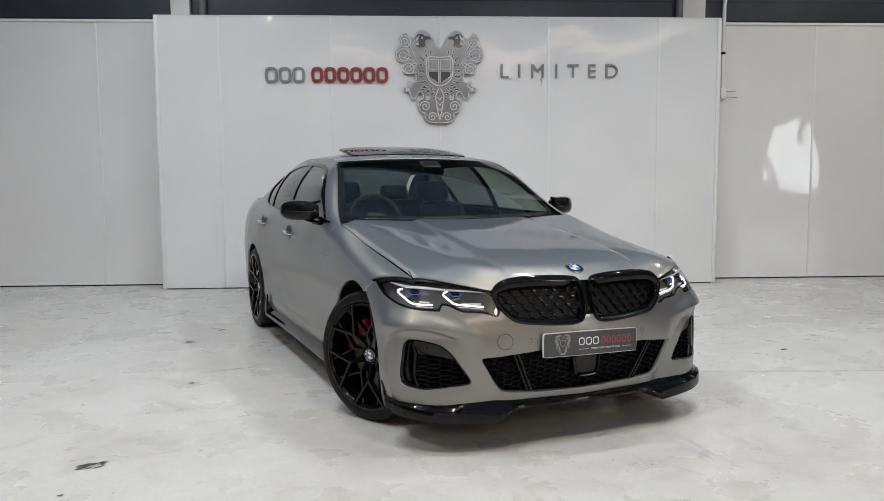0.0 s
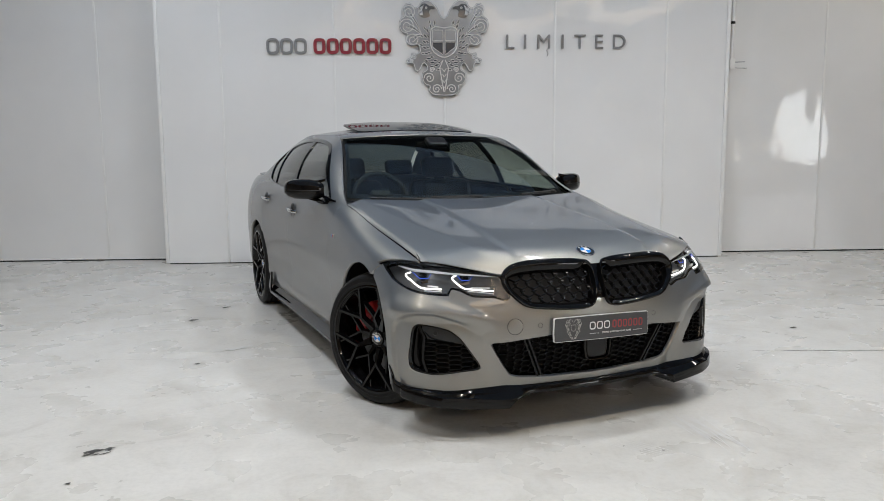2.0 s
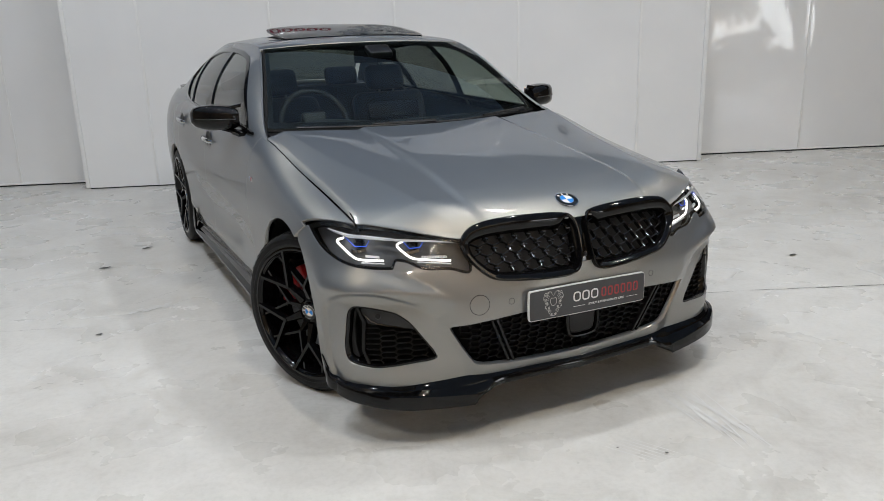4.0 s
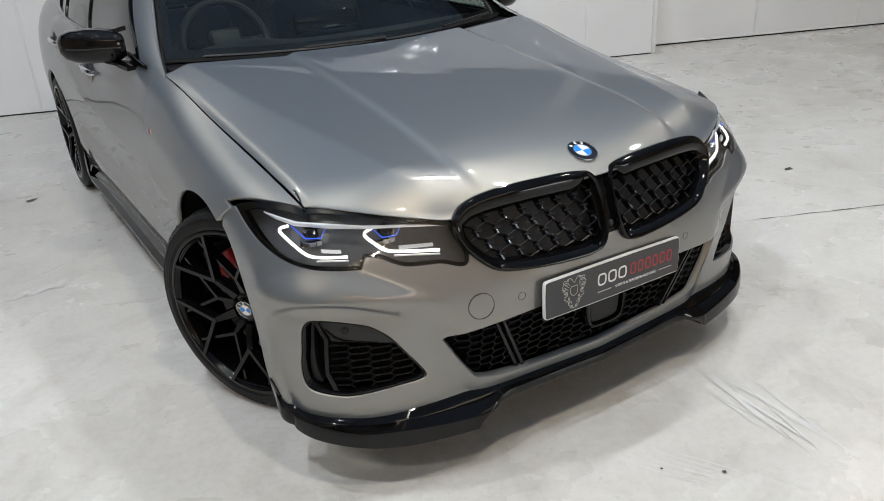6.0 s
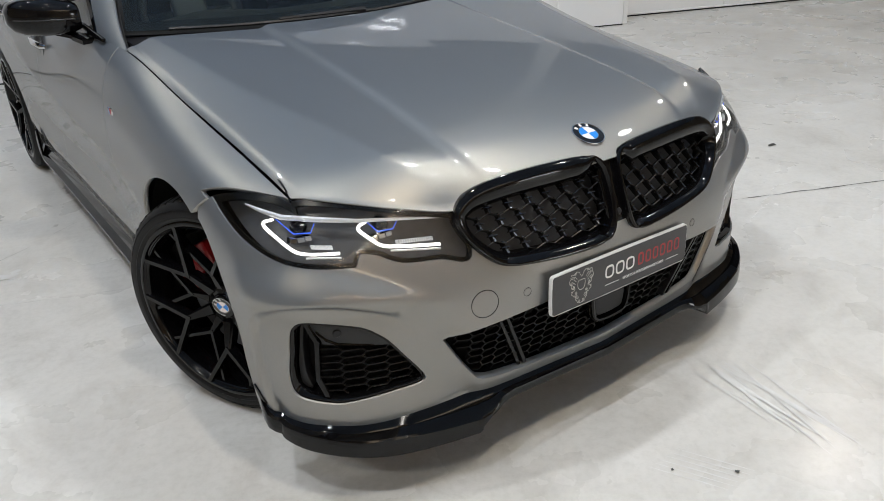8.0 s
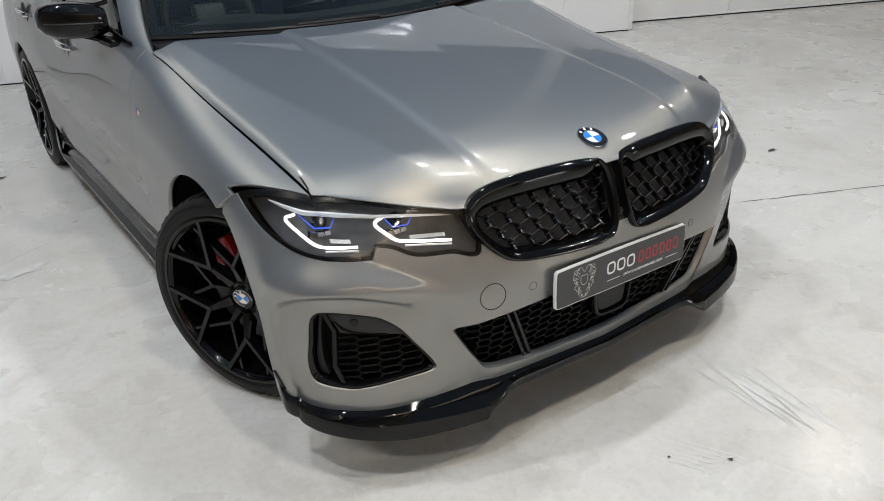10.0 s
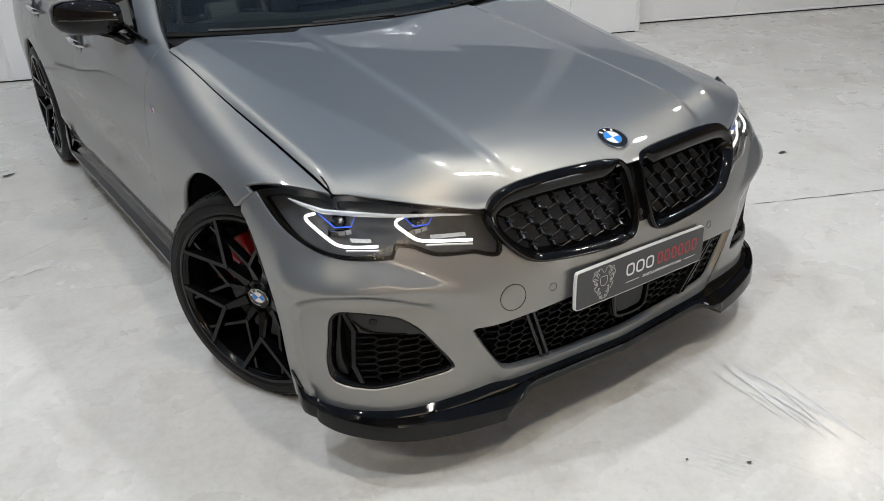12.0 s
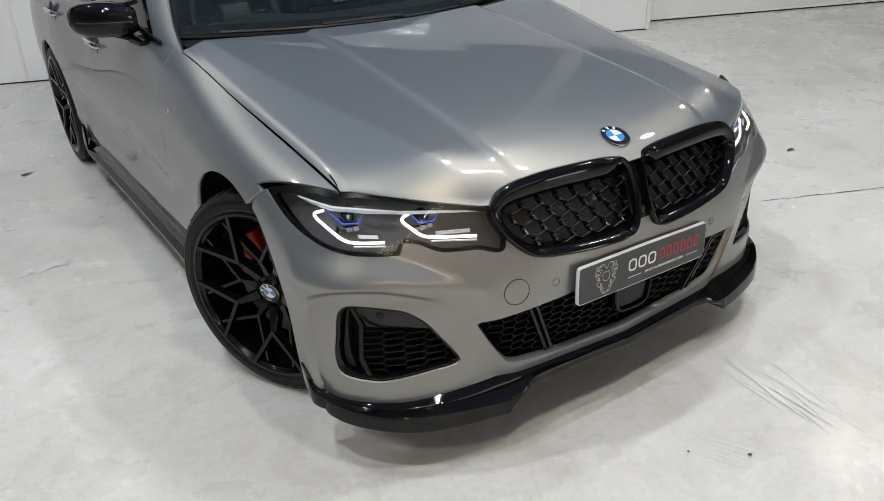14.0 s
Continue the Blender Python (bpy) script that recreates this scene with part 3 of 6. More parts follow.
ridge_x = spline([-0.6, -0.52, -0.37, -0.1, 0.19, 0.5], [0.490, 0.525, 0.560, 0.615, 0.665, 0.715])


bonnet_lip = spline([0, 0.2, 0.38, 0.46, 0.515, 0.6, 0.704, 0.77, 0.82], [0.757, 0.756, 0.742, 0.728, 0.738, 0.757, 0.777, 0.784, 0.790])


def bonnet_crown(a, y):
    ze = top_z(y) + 0.012
    w = a / 0.772
    z = bonnet_mid(y) - (bonnet_mid(y) - ze) * (0.55 * w ** 2 + 0.45 * w ** 4)
    k = (a - crease_x(y)) / 0.011
    c, r = crease_x(y) + 0.02, ridge_x(y)
    rise, fall = (a - c) / (r - c), (0.775 - a) / (0.775 - r)
    m = 0.5 * (rise + fall - np.sqrt((rise - fall) ** 2 + 0.006))
    z = z + 0.019 * np.clip(m, 0, 1) * np.clip((y + 0.66) / 0.16, 0, 1)
    return z + 0.0055 * (1 - np.tanh(k)) * np.exp(-np.maximum(0, (crease_x(y) - a)) / 0.24) * np.clip((y + 0.69) / 0.22, 0, 1)


def bonnet(x, q):
    """q from 0 at the leading edge to 1 at the windscreen."""
    x, q = np.broadcast_arrays(np.asarray(x, float), np.asarray(q, float))
    a = np.abs(x)
    y0 = bonnet_front(a)
    y = y0 + q * (bonnet_rear(a) - y0)
    z = bonnet_crown(a, y)
    t = np.clip(1 - (y - y0) / 0.15, 0, 1)
    z = z + (bonnet_lip(a) - bonnet_crown(a, y0)) * t ** 2.4
    edge = np.clip((a - (top_x(y) - 0.03)) / 0.03, 0, 1)
    z = z - 0.012 * edge ** 2 * (1 - 0.4 * t)
    return np.stack([x, y, z], -1)


# outlines on the front, in (|x|, z)
KIDNEY = outline([(0.018, 0.625), (0.018, 0.735), (0.050, 0.770), (0.20, 0.784), (0.345, 0.782), (0.430, 0.762), (0.468, 0.715), (0.445, 0.650), (0.385, 0.590), (0.320, 0.572), (0.10, 0.556), (0.040, 0.572)], 5)
LAMP_LINE = outline([(0.530, 0.620), (0.613, 0.628), (0.700, 0.632), (0.735, 0.643), (0.765, 0.657), (0.803, 0.665), (0.809, 0.638), (0.874, 0.641), (0.946, 0.649), (0.996, 0.659), (1.056, 0.674), (1.116, 0.690), (1.181, 0.713), (1.234, 0.736), (1.264, 0.752), (1.255, 0.80), (0.62, 0.80), (0.575, 0.715)], 5, sharp=(5, 6, 14))
FOG = outline([(0.960, 0.492), (0.969, 0.460), (0.973, 0.420), (0.981, 0.367), (0.978, 0.319), (0.960, 0.299), (0.893, 0.286), (0.860, 0.283), (0.738, 0.297), (0.680, 0.303), (0.666, 0.316), (0.715, 0.396), (0.749, 0.447), (0.777, 0.473), (0.806, 0.491), (0.880, 0.509), (0.937, 0.511)], 5)
LOWER = outline([(-0.1, 0.458), (0.25, 0.452), (0.520, 0.428), (0.528, 0.418), (0.440, 0.275), (0.41, 0.262), (0.25, 0.248), (-0.1, 0.246)], 5, sharp=(0, 2, 7))
seam_front = spline([0.60, 0.70, 0.76, 0.80], [-0.12, -0.175, -0.245, -0.27])


def bonnet_line(p):
    """Below the shut line of the bonnet, in (x, y, z): keeps what lies lower than its leading edge."""
    a = np.abs(p[..., 0])
    return p[..., 2] - (bonnet(np.minimum(a, 0.77), 0.0)[..., 2] - 0.004)


def arc(n, a, b):
    return np.linspace(a, b, n)


S_GRID = np.concatenate([arc(80, -1.27, -0.60), arc(70, -0.60, 0.60)[1:], arc(80, 0.60, 1.27)[1:]])
part("front_bumper", skin(nose, S_GRID, arc(120, 0.16, 0.80), [front_out(KIDNEY, -0.010), round_out(LAMP_LINE), round_out(FOG), front_out(LOWER), bonnet_line, lambda p: np.where(np.abs(p[..., 0]) > 0.5, p[..., 2] - 0.762 + 0.018 * np.clip((np.abs(p[..., 0]) - 0.80) / 0.05, 0, 1), -1.0), arch(0, 0.387), ahead(seam_front, 0.002),
     lambda p: 0.200 - p[..., 2]], 0.022), PAINT, car, "grey metallic bumper skin with large black intakes")
part("bonnet", skin(bonnet, arc(230, -0.80, 0.80), arc(80, 0, 1), [lambda p: np.abs(p[..., 0]) - top_x(p[..., 1]) + 0.004], 0.004), PAINT, car, "grey metallic bonnet with two raised creases")



def wing_nose(p):
    """Keeps what lies behind the top edge of the headlight and behind the bumper seam."""
    a, y, z = np.abs(p[..., 0]), p[..., 1], p[..., 2]
    lamp = ((a - 0.770) - (y + 0.446) * 0.44) / 1.093
    return np.where(z > 0.744, np.where(a > 0.76, lamp, -y - 0.446), seam_front(z) - y) + 0.003


door_a = spline([0.2, 0.45, 0.8, 1.0], [0.60, 0.62, 0.63, 0.62])
door_b = spline([0.2, 0.6, 1.0, 1.4], [1.70, 1.70, 1.72, 1.90])
door_c = lambda z: np.where(z > 0.62, 2.62 + (z - 0.62) * 0.15, 2.62 - (0.62 - z) * 0.55)
Y_GRID = arc(190, -0.52, 3.86)
V_GRID = arc(64, 0, 7)
sill_z = above(0.215)
for name, cuts, lab in (
        ("fender", [wing_nose, ahead(door_a, 0.002), arch(0, 0.387), lambda p: 0.19 - p[..., 2]], "grey metallic front wing with small badge"),
        ("front_door", [behind(door_a, 0.002), ahead(door_b, 0.002), sill_z], "grey metallic front door"),
        ("rear_door", [behind(door_b, 0.002), ahead(door_c, 0.002), sill_z, arch(2.851, 0.395)], "grey metallic rear door"),
        ("rear_wing", [behind(door_c, 0.002), arch(2.851, 0.372), lambda p: 0.19 - p[..., 2]], "grey metallic rear wing")):
    geo = skin(side, Y_GRID, V_GRID, cuts, 0.016)
    part(name, geo, PAINT, car, lab)
    part(name, mirrored(geo), PAINT, car, lab)

# roof, pillars and glass
rail_x = spline([0.56, 0.75, 1.0, 1.2, 1.34, 1.7, 2.23, 2.65, 2.96, 3.2, 3.42], [0.800, 0.768, 0.700, 0.645, 0.612, 0.600, 0.585, 0.580, 0.610, 0.660, 0.715])
rail_z = spline([0.56, 0.75, 1.0, 1.2, 1.34, 1.7, 2.23, 2.65, 2.96, 3.2, 3.42], [0.968, 1.030, 1.180, 1.296, 1.352, 1.388, 1.392, 1.348, 1.272, 1.172, 1.068])


def cabin(y, w):
    """The cabin side from the belt line (0) to the roof rail (1)."""
    y, w = np.broadcast_arrays(np.asarray(y, float), np.asarray(w, float))
    x0, z0, x1, z1 = top_x(y), top_z(y), rail_x(y), rail_z(y)
    b = np.sin(np.pi * np.clip(w, 0, 1)) * 0.10 * np.maximum(z1 - z0, 0)
    return np.stack([-(x0 + (x1 - x0) * w + b), y, z0 + (z1 - z0) * w + 0.25 * b], -1)


DLO = outline([(0.86, 0.994), (1.06, 1.112), (1.245, 1.226), (1.41, 1.300), (1.72, 1.336), (2.20, 1.340), (2.58, 1.300), (2.80, 1.225), (2.86, 1.15), (2.74, 1.052), (1.7, 1.016)], 5, sharp=(0,))
DLO_OUT = outline([(0.818, 0.982), (1.05, 1.126), (1.235, 1.243), (1.40, 1.317), (1.71, 1.354), (2.22, 1.358), (2.62, 1.316), (2.84, 1.238), (2.89, 1.15), (2.76, 1.036), (1.7, 0.998)], 5, sharp=(0,))
YC, WC = arc(130, 0.57, 3.40), arc(30, 0.0, 1.0)
pillar = skin(cabin, YC, WC, [side_out(DLO_OUT)], 0.01, flip=True)
frame_geo = skin(cabin, YC, arc(44, 0, 1), [side_in(DLO_OUT, -0.001), side_out(DLO)], 0.012, shift=0.003, flip=True)
post = lambda y0, lean: (lambda p: np.abs(p[..., 1] - y0 - lean * (p[..., 2] - 1.0)) - 0.035)
posts = [skin(cabin, arc(90, 1.5, 2.9), arc(30, 0, 1), [side_in(DLO, -0.004), post(y0, k)], 0.01, shift=0.002, flip=True) for y0, k in ((1.76, 0.28), (2.46, 0.55))]
front_pane = skin(cabin, YC, WC, [side_in(DLO, -0.002), lambda p: p[..., 1] - 1.76 - 0.28 * (p[..., 2] - 1.0)], 0, shift=-0.006, flip=True)
rear_pane = skin(cabin, YC, WC, [side_in(DLO, -0.002), lambda p: 1.76 + 0.28 * (p[..., 2] - 1.0) - p[..., 1]], 0, shift=-0.006, flip=True)
for m in (lambda g: g, mirrored):
    part("side_pillar", m(pillar), PAINT, car, "grey metallic roof pillar")
    part("window_surround", m(frame_geo), BLACK_GLOSS, car, "gloss black window surround")
    for post_geo in posts:
        part("door_post", m(post_geo), BLACK_GLOSS, car, "gloss black door post between side windows")
    part("side_window", m(front_pane), GLASS, car, "clear front side glass")
    part("side_window", m(rear_pane), TINTED, car, "dark tinted rear side glass")

screen_lo_y = lambda x: 0.52 + 0.23 * (np.abs(x) / 0.746) ** 2
screen_hi_y = lambda x: 1.245 + 0.10 * (np.abs(x) / 0.578) ** 2


def windscreen(k, w):
    """k across from -1 to 1, w from the base (0) to the header (1)."""
    k, w = np.broadcast_arrays(np.asarray(k, float), np.asarray(w, float))
    xb, xt = 0.758 * k, 0.592 * k
    yb, yt = screen_lo_y(xb), screen_hi_y(xt)
    zb, zt = 0.985 + 0.012 * np.abs(k) ** 2, 1.380 - 0.020 * np.abs(k) ** 2
    b = np.sin(np.pi * w) * 0.022
    return np.stack([xb + (xt - xb) * w, yb + (yt - yb) * w - b, zb + (zt - zb) * w + b * 1.2], -1)


part("windscreen", skin(windscreen, arc(50, -0.985, 0.985), arc(30, 0.0, 0.985), [], 0, flip=False), GLASS, car, "clear laminated windscreen")
part("windscreen_band", joined(skin(windscreen, arc(50, -1, 1), arc(4, 0.955, 1.0), [], 0.004, shift=-0.004),
     skin(windscreen, arc(4, -1, -0.955), arc(30, 0, 1), [], 0.004, shift=-0.004), skin(windscreen, arc(4, 0.955, 1), arc(30, 0, 1), [], 0.004, shift=-0.004),
     skin(windscreen, arc(50, -1, 1), arc(5, -0.02, 0.06), [], 0.004, shift=-0.004)), BLACK_MATT, car, "black printed band round the windscreen")
roof_mid = spline([1.20, 1.45, 1.8, 2.2, 2.6, 2.85], [1.372, 1.412, 1.437, 1.434, 1.400, 1.362])


def roof(k, q):
    k, q = np.broadcast_arrays(np.asarray(k, float), np.asarray(q, float))
    y0 = screen_hi_y(0.592 * k) + 0.004
    y = y0 + (2.86 - 0.05 * k ** 2 - y0) * q
    rx, rz = rail_x(y), rail_z(y)
    h = roof_mid(y) - rz
    return np.stack([k * rx, y, rz + h * (1 - np.abs(k) ** 2.6)], -1)


SUNROOF = outline([(-0.40, 1.46), (0.40, 1.46), (0.44, 1.50), (0.44, 1.86), (0.40, 1.90), (-0.40, 1.90), (-0.44, 1.86), (-0.44, 1.50)], 3)
part("roof", skin(roof, arc(60, -1, 1), arc(60, 0, 1), [lambda p: -signed(SUNROOF, p[..., 0], p[..., 1])], 0.02), PAINT, car, "grey metallic roof panel")


def sunroof(x, y):
    x, y = np.broadcast_arrays(np.asarray(x, float), np.asarray(y, float))
    k = x / rail_x(y)
    z = rail_z(y) + (roof_mid(y) - rail_z(y)) * (1 - np.abs(k) ** 2.6)
    return np.stack([x, y, z + 0.004 + 0.045 * (y - 1.46) / 0.44], -1)


part("sunroof_panel", skin(sunroof, arc(36, -0.45, 0.45), arc(20, 1.455, 1.905), [lambda p: signed(SUNROOF, p[..., 0], p[..., 1]) + 0.006], 0.012), BLACK_GLOSS, car, "tilted black glass sunroof panel")


def rear_screen(k, w):
    k, w = np.broadcast_arrays(np.asarray(k, float), np.asarray(w, float))
    y = 2.86 - 0.05 * k ** 2 + w * (0.50 + 0.04 * k ** 2)
    rx = rail_x(y)
    z0, z1 = roof_mid(2.85) - (roof_mid(2.85) - rail_z(2.81)) * np.abs(k) ** 2.6, 1.075
    return np.stack([k * rx, y, z0 + (z1 - z0) * w + 0.02 * np.sin(np.pi * w)], -1)


part("rear_screen", skin(rear_screen, arc(40, -0.93, 0.93), arc(20, 0.04, 0.98), [], 0), REAR_TINT, car, "smoked rear window")


def boot(k, q):
    k, q = np.broadcast_arrays(np.asarray(k, float), np.asarray(q, float))
    y = 3.34 + 0.54 * q
    return np.stack([k * (top_x(y) + 0.003), y, top_z(y) + 0.025 * (1 - k ** 2) + 0.02 * q ** 4], -1)


part("boot_lid", skin(boot, arc(30, -0.97, 0.97), arc(20, 0, 1), [], 0.02), PAINT, car, "grey metallic boot lid")


def tail(k, z):
    k, z = np.broadcast_arrays(np.asarray(k, float), np.asarray(z, float))
    w = 0.80 - 0.10 * np.clip((z - 0.6) / 0.45, 0, 1) ** 2 - 0.05 * np.clip((0.4 - z) / 0.2, 0, 1)
    return np.stack([k * w, 3.98 - 0.14 * k ** 4 - 0.10 * np.clip((z - 0.7) / 0.35, 0, 1) - 0.05 * np.clip((0.4 - z) / 0.2, 0, 1), z], -1)


part("rear_bumper", skin(tail, arc(40, -1, 1), arc(20, 0.2, 1.06), [], 0.02, flip=True), PAINT, car, "grey metallic tail and rear bumper")

# ---- front fittings of the car ----
def on_nose(x, z, shift=0.0):
    """A place on the nose at x and z, moved along the normal, and that normal."""
    x, z = np.broadcast_arrays(np.asarray(x, float), np.asarray(z, float))
    lo, hi = np.zeros(x.shape), np.full(x.shape, 1.10)
    for _ in range(26):
        m = (lo + hi) / 2
        small = nose(m, z)[..., 0] < np.abs(x)
        lo, hi = np.where(small, m, lo), np.where(small, hi, m)
    s = np.where(x < 0, -1, 1) * np.maximum((lo + hi) / 2, 1e-4)
    e = 2e-3
    n = np.cross(nose(s + e, z) - nose(s - e, z), nose(s, z + e) - nose(s, z - e))
    n = n / np.linalg.norm(n, axis=-1, keepdims=True)
    return nose(s, z) + n * shift, n


def at_nose(x, z, shift=0.0):
    p, n = on_nose(x, z, shift)
    return Vector(p), Vector(n)


def inset(poly, d):
    """An outline drawn in by d (one number or one for each point)."""
    t = np.roll(poly, -1, 0) - np.roll(poly, 1, 0)
    n = np.stack([-t[:, 1], t[:, 0]], 1) / (np.linalg.norm(t, axis=1, keepdims=True) + 1e-9)
    area = np.sum(poly[:, 0] * np.roll(poly[:, 1], -1) - poly[:, 1] * np.roll(poly[:, 0], -1))
    return poly + n * np.reshape(d, (-1, 1)) * (1 if area > 0 else -1)


def ring(outer, inner, profile, side_sign=1, place=on_nose):
    """A frame between two outlines; profile: (share from outer to inner, height over the skin)."""
    n, k = len(outer), len(profile)
    verts = []
    for t, h in profile:
        q = outer + (inner - outer) * t
        verts += [tuple(v) for v in place(q[:, 0] * side_sign, q[:, 1], h)[0]]
    area = np.sum(outer[:, 0] * np.roll(outer[:, 1], -1) - outer[:, 1] * np.roll(outer[:, 0], -1)) * side_sign
    faces = [[a * n + i, a * n + (i + 1) % n, (a + 1) * n + (i + 1) % n, (a + 1) * n + i] for a in range(k - 1) for i in range(n)]
    return verts, faces if area > 0 else [f[::-1] for f in faces], None


def honeycomb(poly, w, h, side_sign, depth, thick, tall, lift=0.0):
    """Hexagonal bars over an outline in (|x|, z), set depth under the skin."""
    segs = []
    x0, z0, x1, z1 = poly[:, 0].min(), poly[:, 1].min(), poly[:, 0].max(), poly[:, 1].max()
    flat = 0.32 * w
    for i in range(int((x1 - x0) / (0.5 * w + flat)) + 3):
        for j in range(-1, int((z1 - z0) / h) + 2):
            cx, cz = x0 + i * (0.5 * w + flat), z0 + (j + 0.5 * (i % 2)) * h
            a, b = (cx - flat, cz + 0.5 * h), (cx + flat, cz + 0.5 * h)
            segs += [(a, b), (b, (cx + 0.5 * w, cz)), (a, (cx - 0.5 * w, cz))]
    mids = np.array([((a[0] + b[0]) / 2, (a[1] + b[1]) / 2) for a, b in segs])
    ok = signed(poly, mids[:, 0], mids[:, 1]) < -0.001
    segs = [q for q, f in zip(segs, ok) if f]
    pts = np.array([q for seg in segs for q in seg])
    ps, ns = on_nose(pts[:, 0] * side_sign, pts[:, 1], -depth)
    geos = [bar(ps[2 * i], ps[2 * i + 1], thick, thick, tall, ns[2 * i] + Vector((0, 0, lift))) for i in range(len(segs))]
    return joined(*geos)


HOUSING = material("dark_lamp_housing", (0.085, 0.086, 0.09), 0.3, vary=0.2, scale=60)
DRL = glowing("white_running_light", (1.0, 0.97, 0.92), 2.0)
BLUE = glowing("blue_lamp_accent", (0.04, 0.12, 0.80), 0.55)
TRIM_SILVER = material("bright_lamp_trim", (0.85, 0.86, 0.88), 0.38, 0.6)
REFLECTOR = material("lamp_reflector", (0.55, 0.56, 0.6), 0.12, 1.0)
SEAL = material("black_rubber_seal", (0.003, 0.003, 0.003), 0.25, spec=0.3)
PLATE_GREY = material("dark_grey_plate", (0.045, 0.046, 0.05), 0.28, vary=0.05, scale=60)
WHITE = material("white_print", (0.75, 0.75, 0.75), 0.35)
RED_PRINT = material("red_print", (0.33, 0.03, 0.035), 0.35)
BLUE_ENAMEL = material("blue_enamel", (0.03, 0.24, 0.72), 0.12, 0, 0.8)
WHITE_ENAMEL = material("white_enamel", (0.78, 0.78, 0.78), 0.12, 0, 0.8)
BLACK_ENAMEL = material("black_enamel", (0.008, 0.008, 0.009), 0.1, 0, 0.8)

part("front_structure", skin(lambda s, z: nose(s, z), np.concatenate([arc(40, -1.05, 1.05)]), arc(24, 0.17, 0.765), [arch(0, 0.40)], 0, shift=-0.105), BLACK_MATT, car, "black inner structure behind the grilles")

# radiator grille: two kidney frames with a mesh of small prongs
wide = np.interp(KIDNEY[:, 1], [0.55, 0.60, 0.66, 0.72, 0.785], [0.032, 0.029, 0.026, 0.036, 0.052])
wide = np.where(KIDNEY[:, 0] < 0.06, 0.017, wide)
KIDNEY_IN = inset(KIDNEY, wide)
for sg in (1, -1):
    grille = part("kidney_grille", ring(KIDNEY, KIDNEY_IN, [(0.0, -0.03), (0.0, 0.004), (0.06, 0.013), (0.25, 0.019), (0.5, 0.018), (0.8, 0.008), (1.0, -0.006), (1.02, -0.07)], sg), BLACK_GLOSS, car, "gloss black kidney-shaped grille frame")
    geos, lines = [], []
    dx, dz = 0.056, 0.0335
    for j in range(7):
        for i in range(-1, 10):
            x, z = 0.040 + (i + 0.5 * (j % 2)) * dx, 0.575 + j * dz
            lines += [((x, z), (x, z + 0.026), 1), ((x, z), (x + dx / 2, z - 0.012), 0), ((x, z), (x - dx / 2, z - 0.012), 0)]
            if j < 5:
                lines += [((x - 0.010, z + 0.013), (x + 0.010, z + 0.013), 0)]
    mids = np.array([((a[0] + b[0]) / 2, (a[1] + b[1]) / 2) for a, b, _ in lines])
    ok = signed(KIDNEY_IN, mids[:, 0], mids[:, 1]) < -0.002
    lines = [q for q, f in zip(lines, ok) if f]
    pts = np.array([q for a, b, _ in lines for q in (a, b)])
    ps, ns = on_nose(pts[:, 0] * sg, pts[:, 1], -0.014)
    for i, (a, b, prong) in enumerate(lines):
        p, q, n = Vector(ps[2 * i]), Vector(ps[2 * i + 1]), Vector(ns[2 * i])
        if prong:
            geos.append(bar(p + n * 0.012, q - n * 0.010, 0.0080, 0.0055, 0.016, n + Vector((0, 0, 0.5))))
        else:
            geos.append(bar(p + n * 0.008, q + n * 0.001, 0.0036, 0.0032, 0.012, n + Vector((0, 0, 0.4))))
    part("grille_mesh", joined(*geos), MESH_BLACK, grille, "mesh of small gloss black prongs", kind="stuff")
    back = inset(KIDNEY_IN, -0.004)
    part("grille_backing", skin(nose, arc(60, 0.0, 0.60) if sg > 0 else arc(60, -0.60, 0.0), arc(24, 0.55, 0.80), [front_in(back)], 0, shift=-0.042), SATIN_GREY, grille)
centre = part("grille_bridge", joined(skin(nose, arc(12, -0.036, 0.036), arc(20, 0.60, 0.765), [], 0.03, shift=0.001)), BLACK_GLOSS, car, "gloss black bridge between the kidneys")
p, n = at_nose(0, 0.625, 0.004)
part("camera_eye", moved(turned([(0.0, 0.0), (0.007, 0.0), (0.009, 0.003), (0.009, 0.012)], 20), Matrix.Translation(p) @ n.to_track_quat("-X", "Z").to_matrix().to_4x4()), BLACK_SATIN, centre)

# headlights
def lamp_top(p):
    """Keeps what lies ahead of the wing's leading edge."""
    a, y = np.abs(p[..., 0]), p[..., 1]
    return np.where(a > 0.765, ((a - 0.770) * -1 + (y + 0.446) * 0.44) / 1.093, -1.0) + 0.003


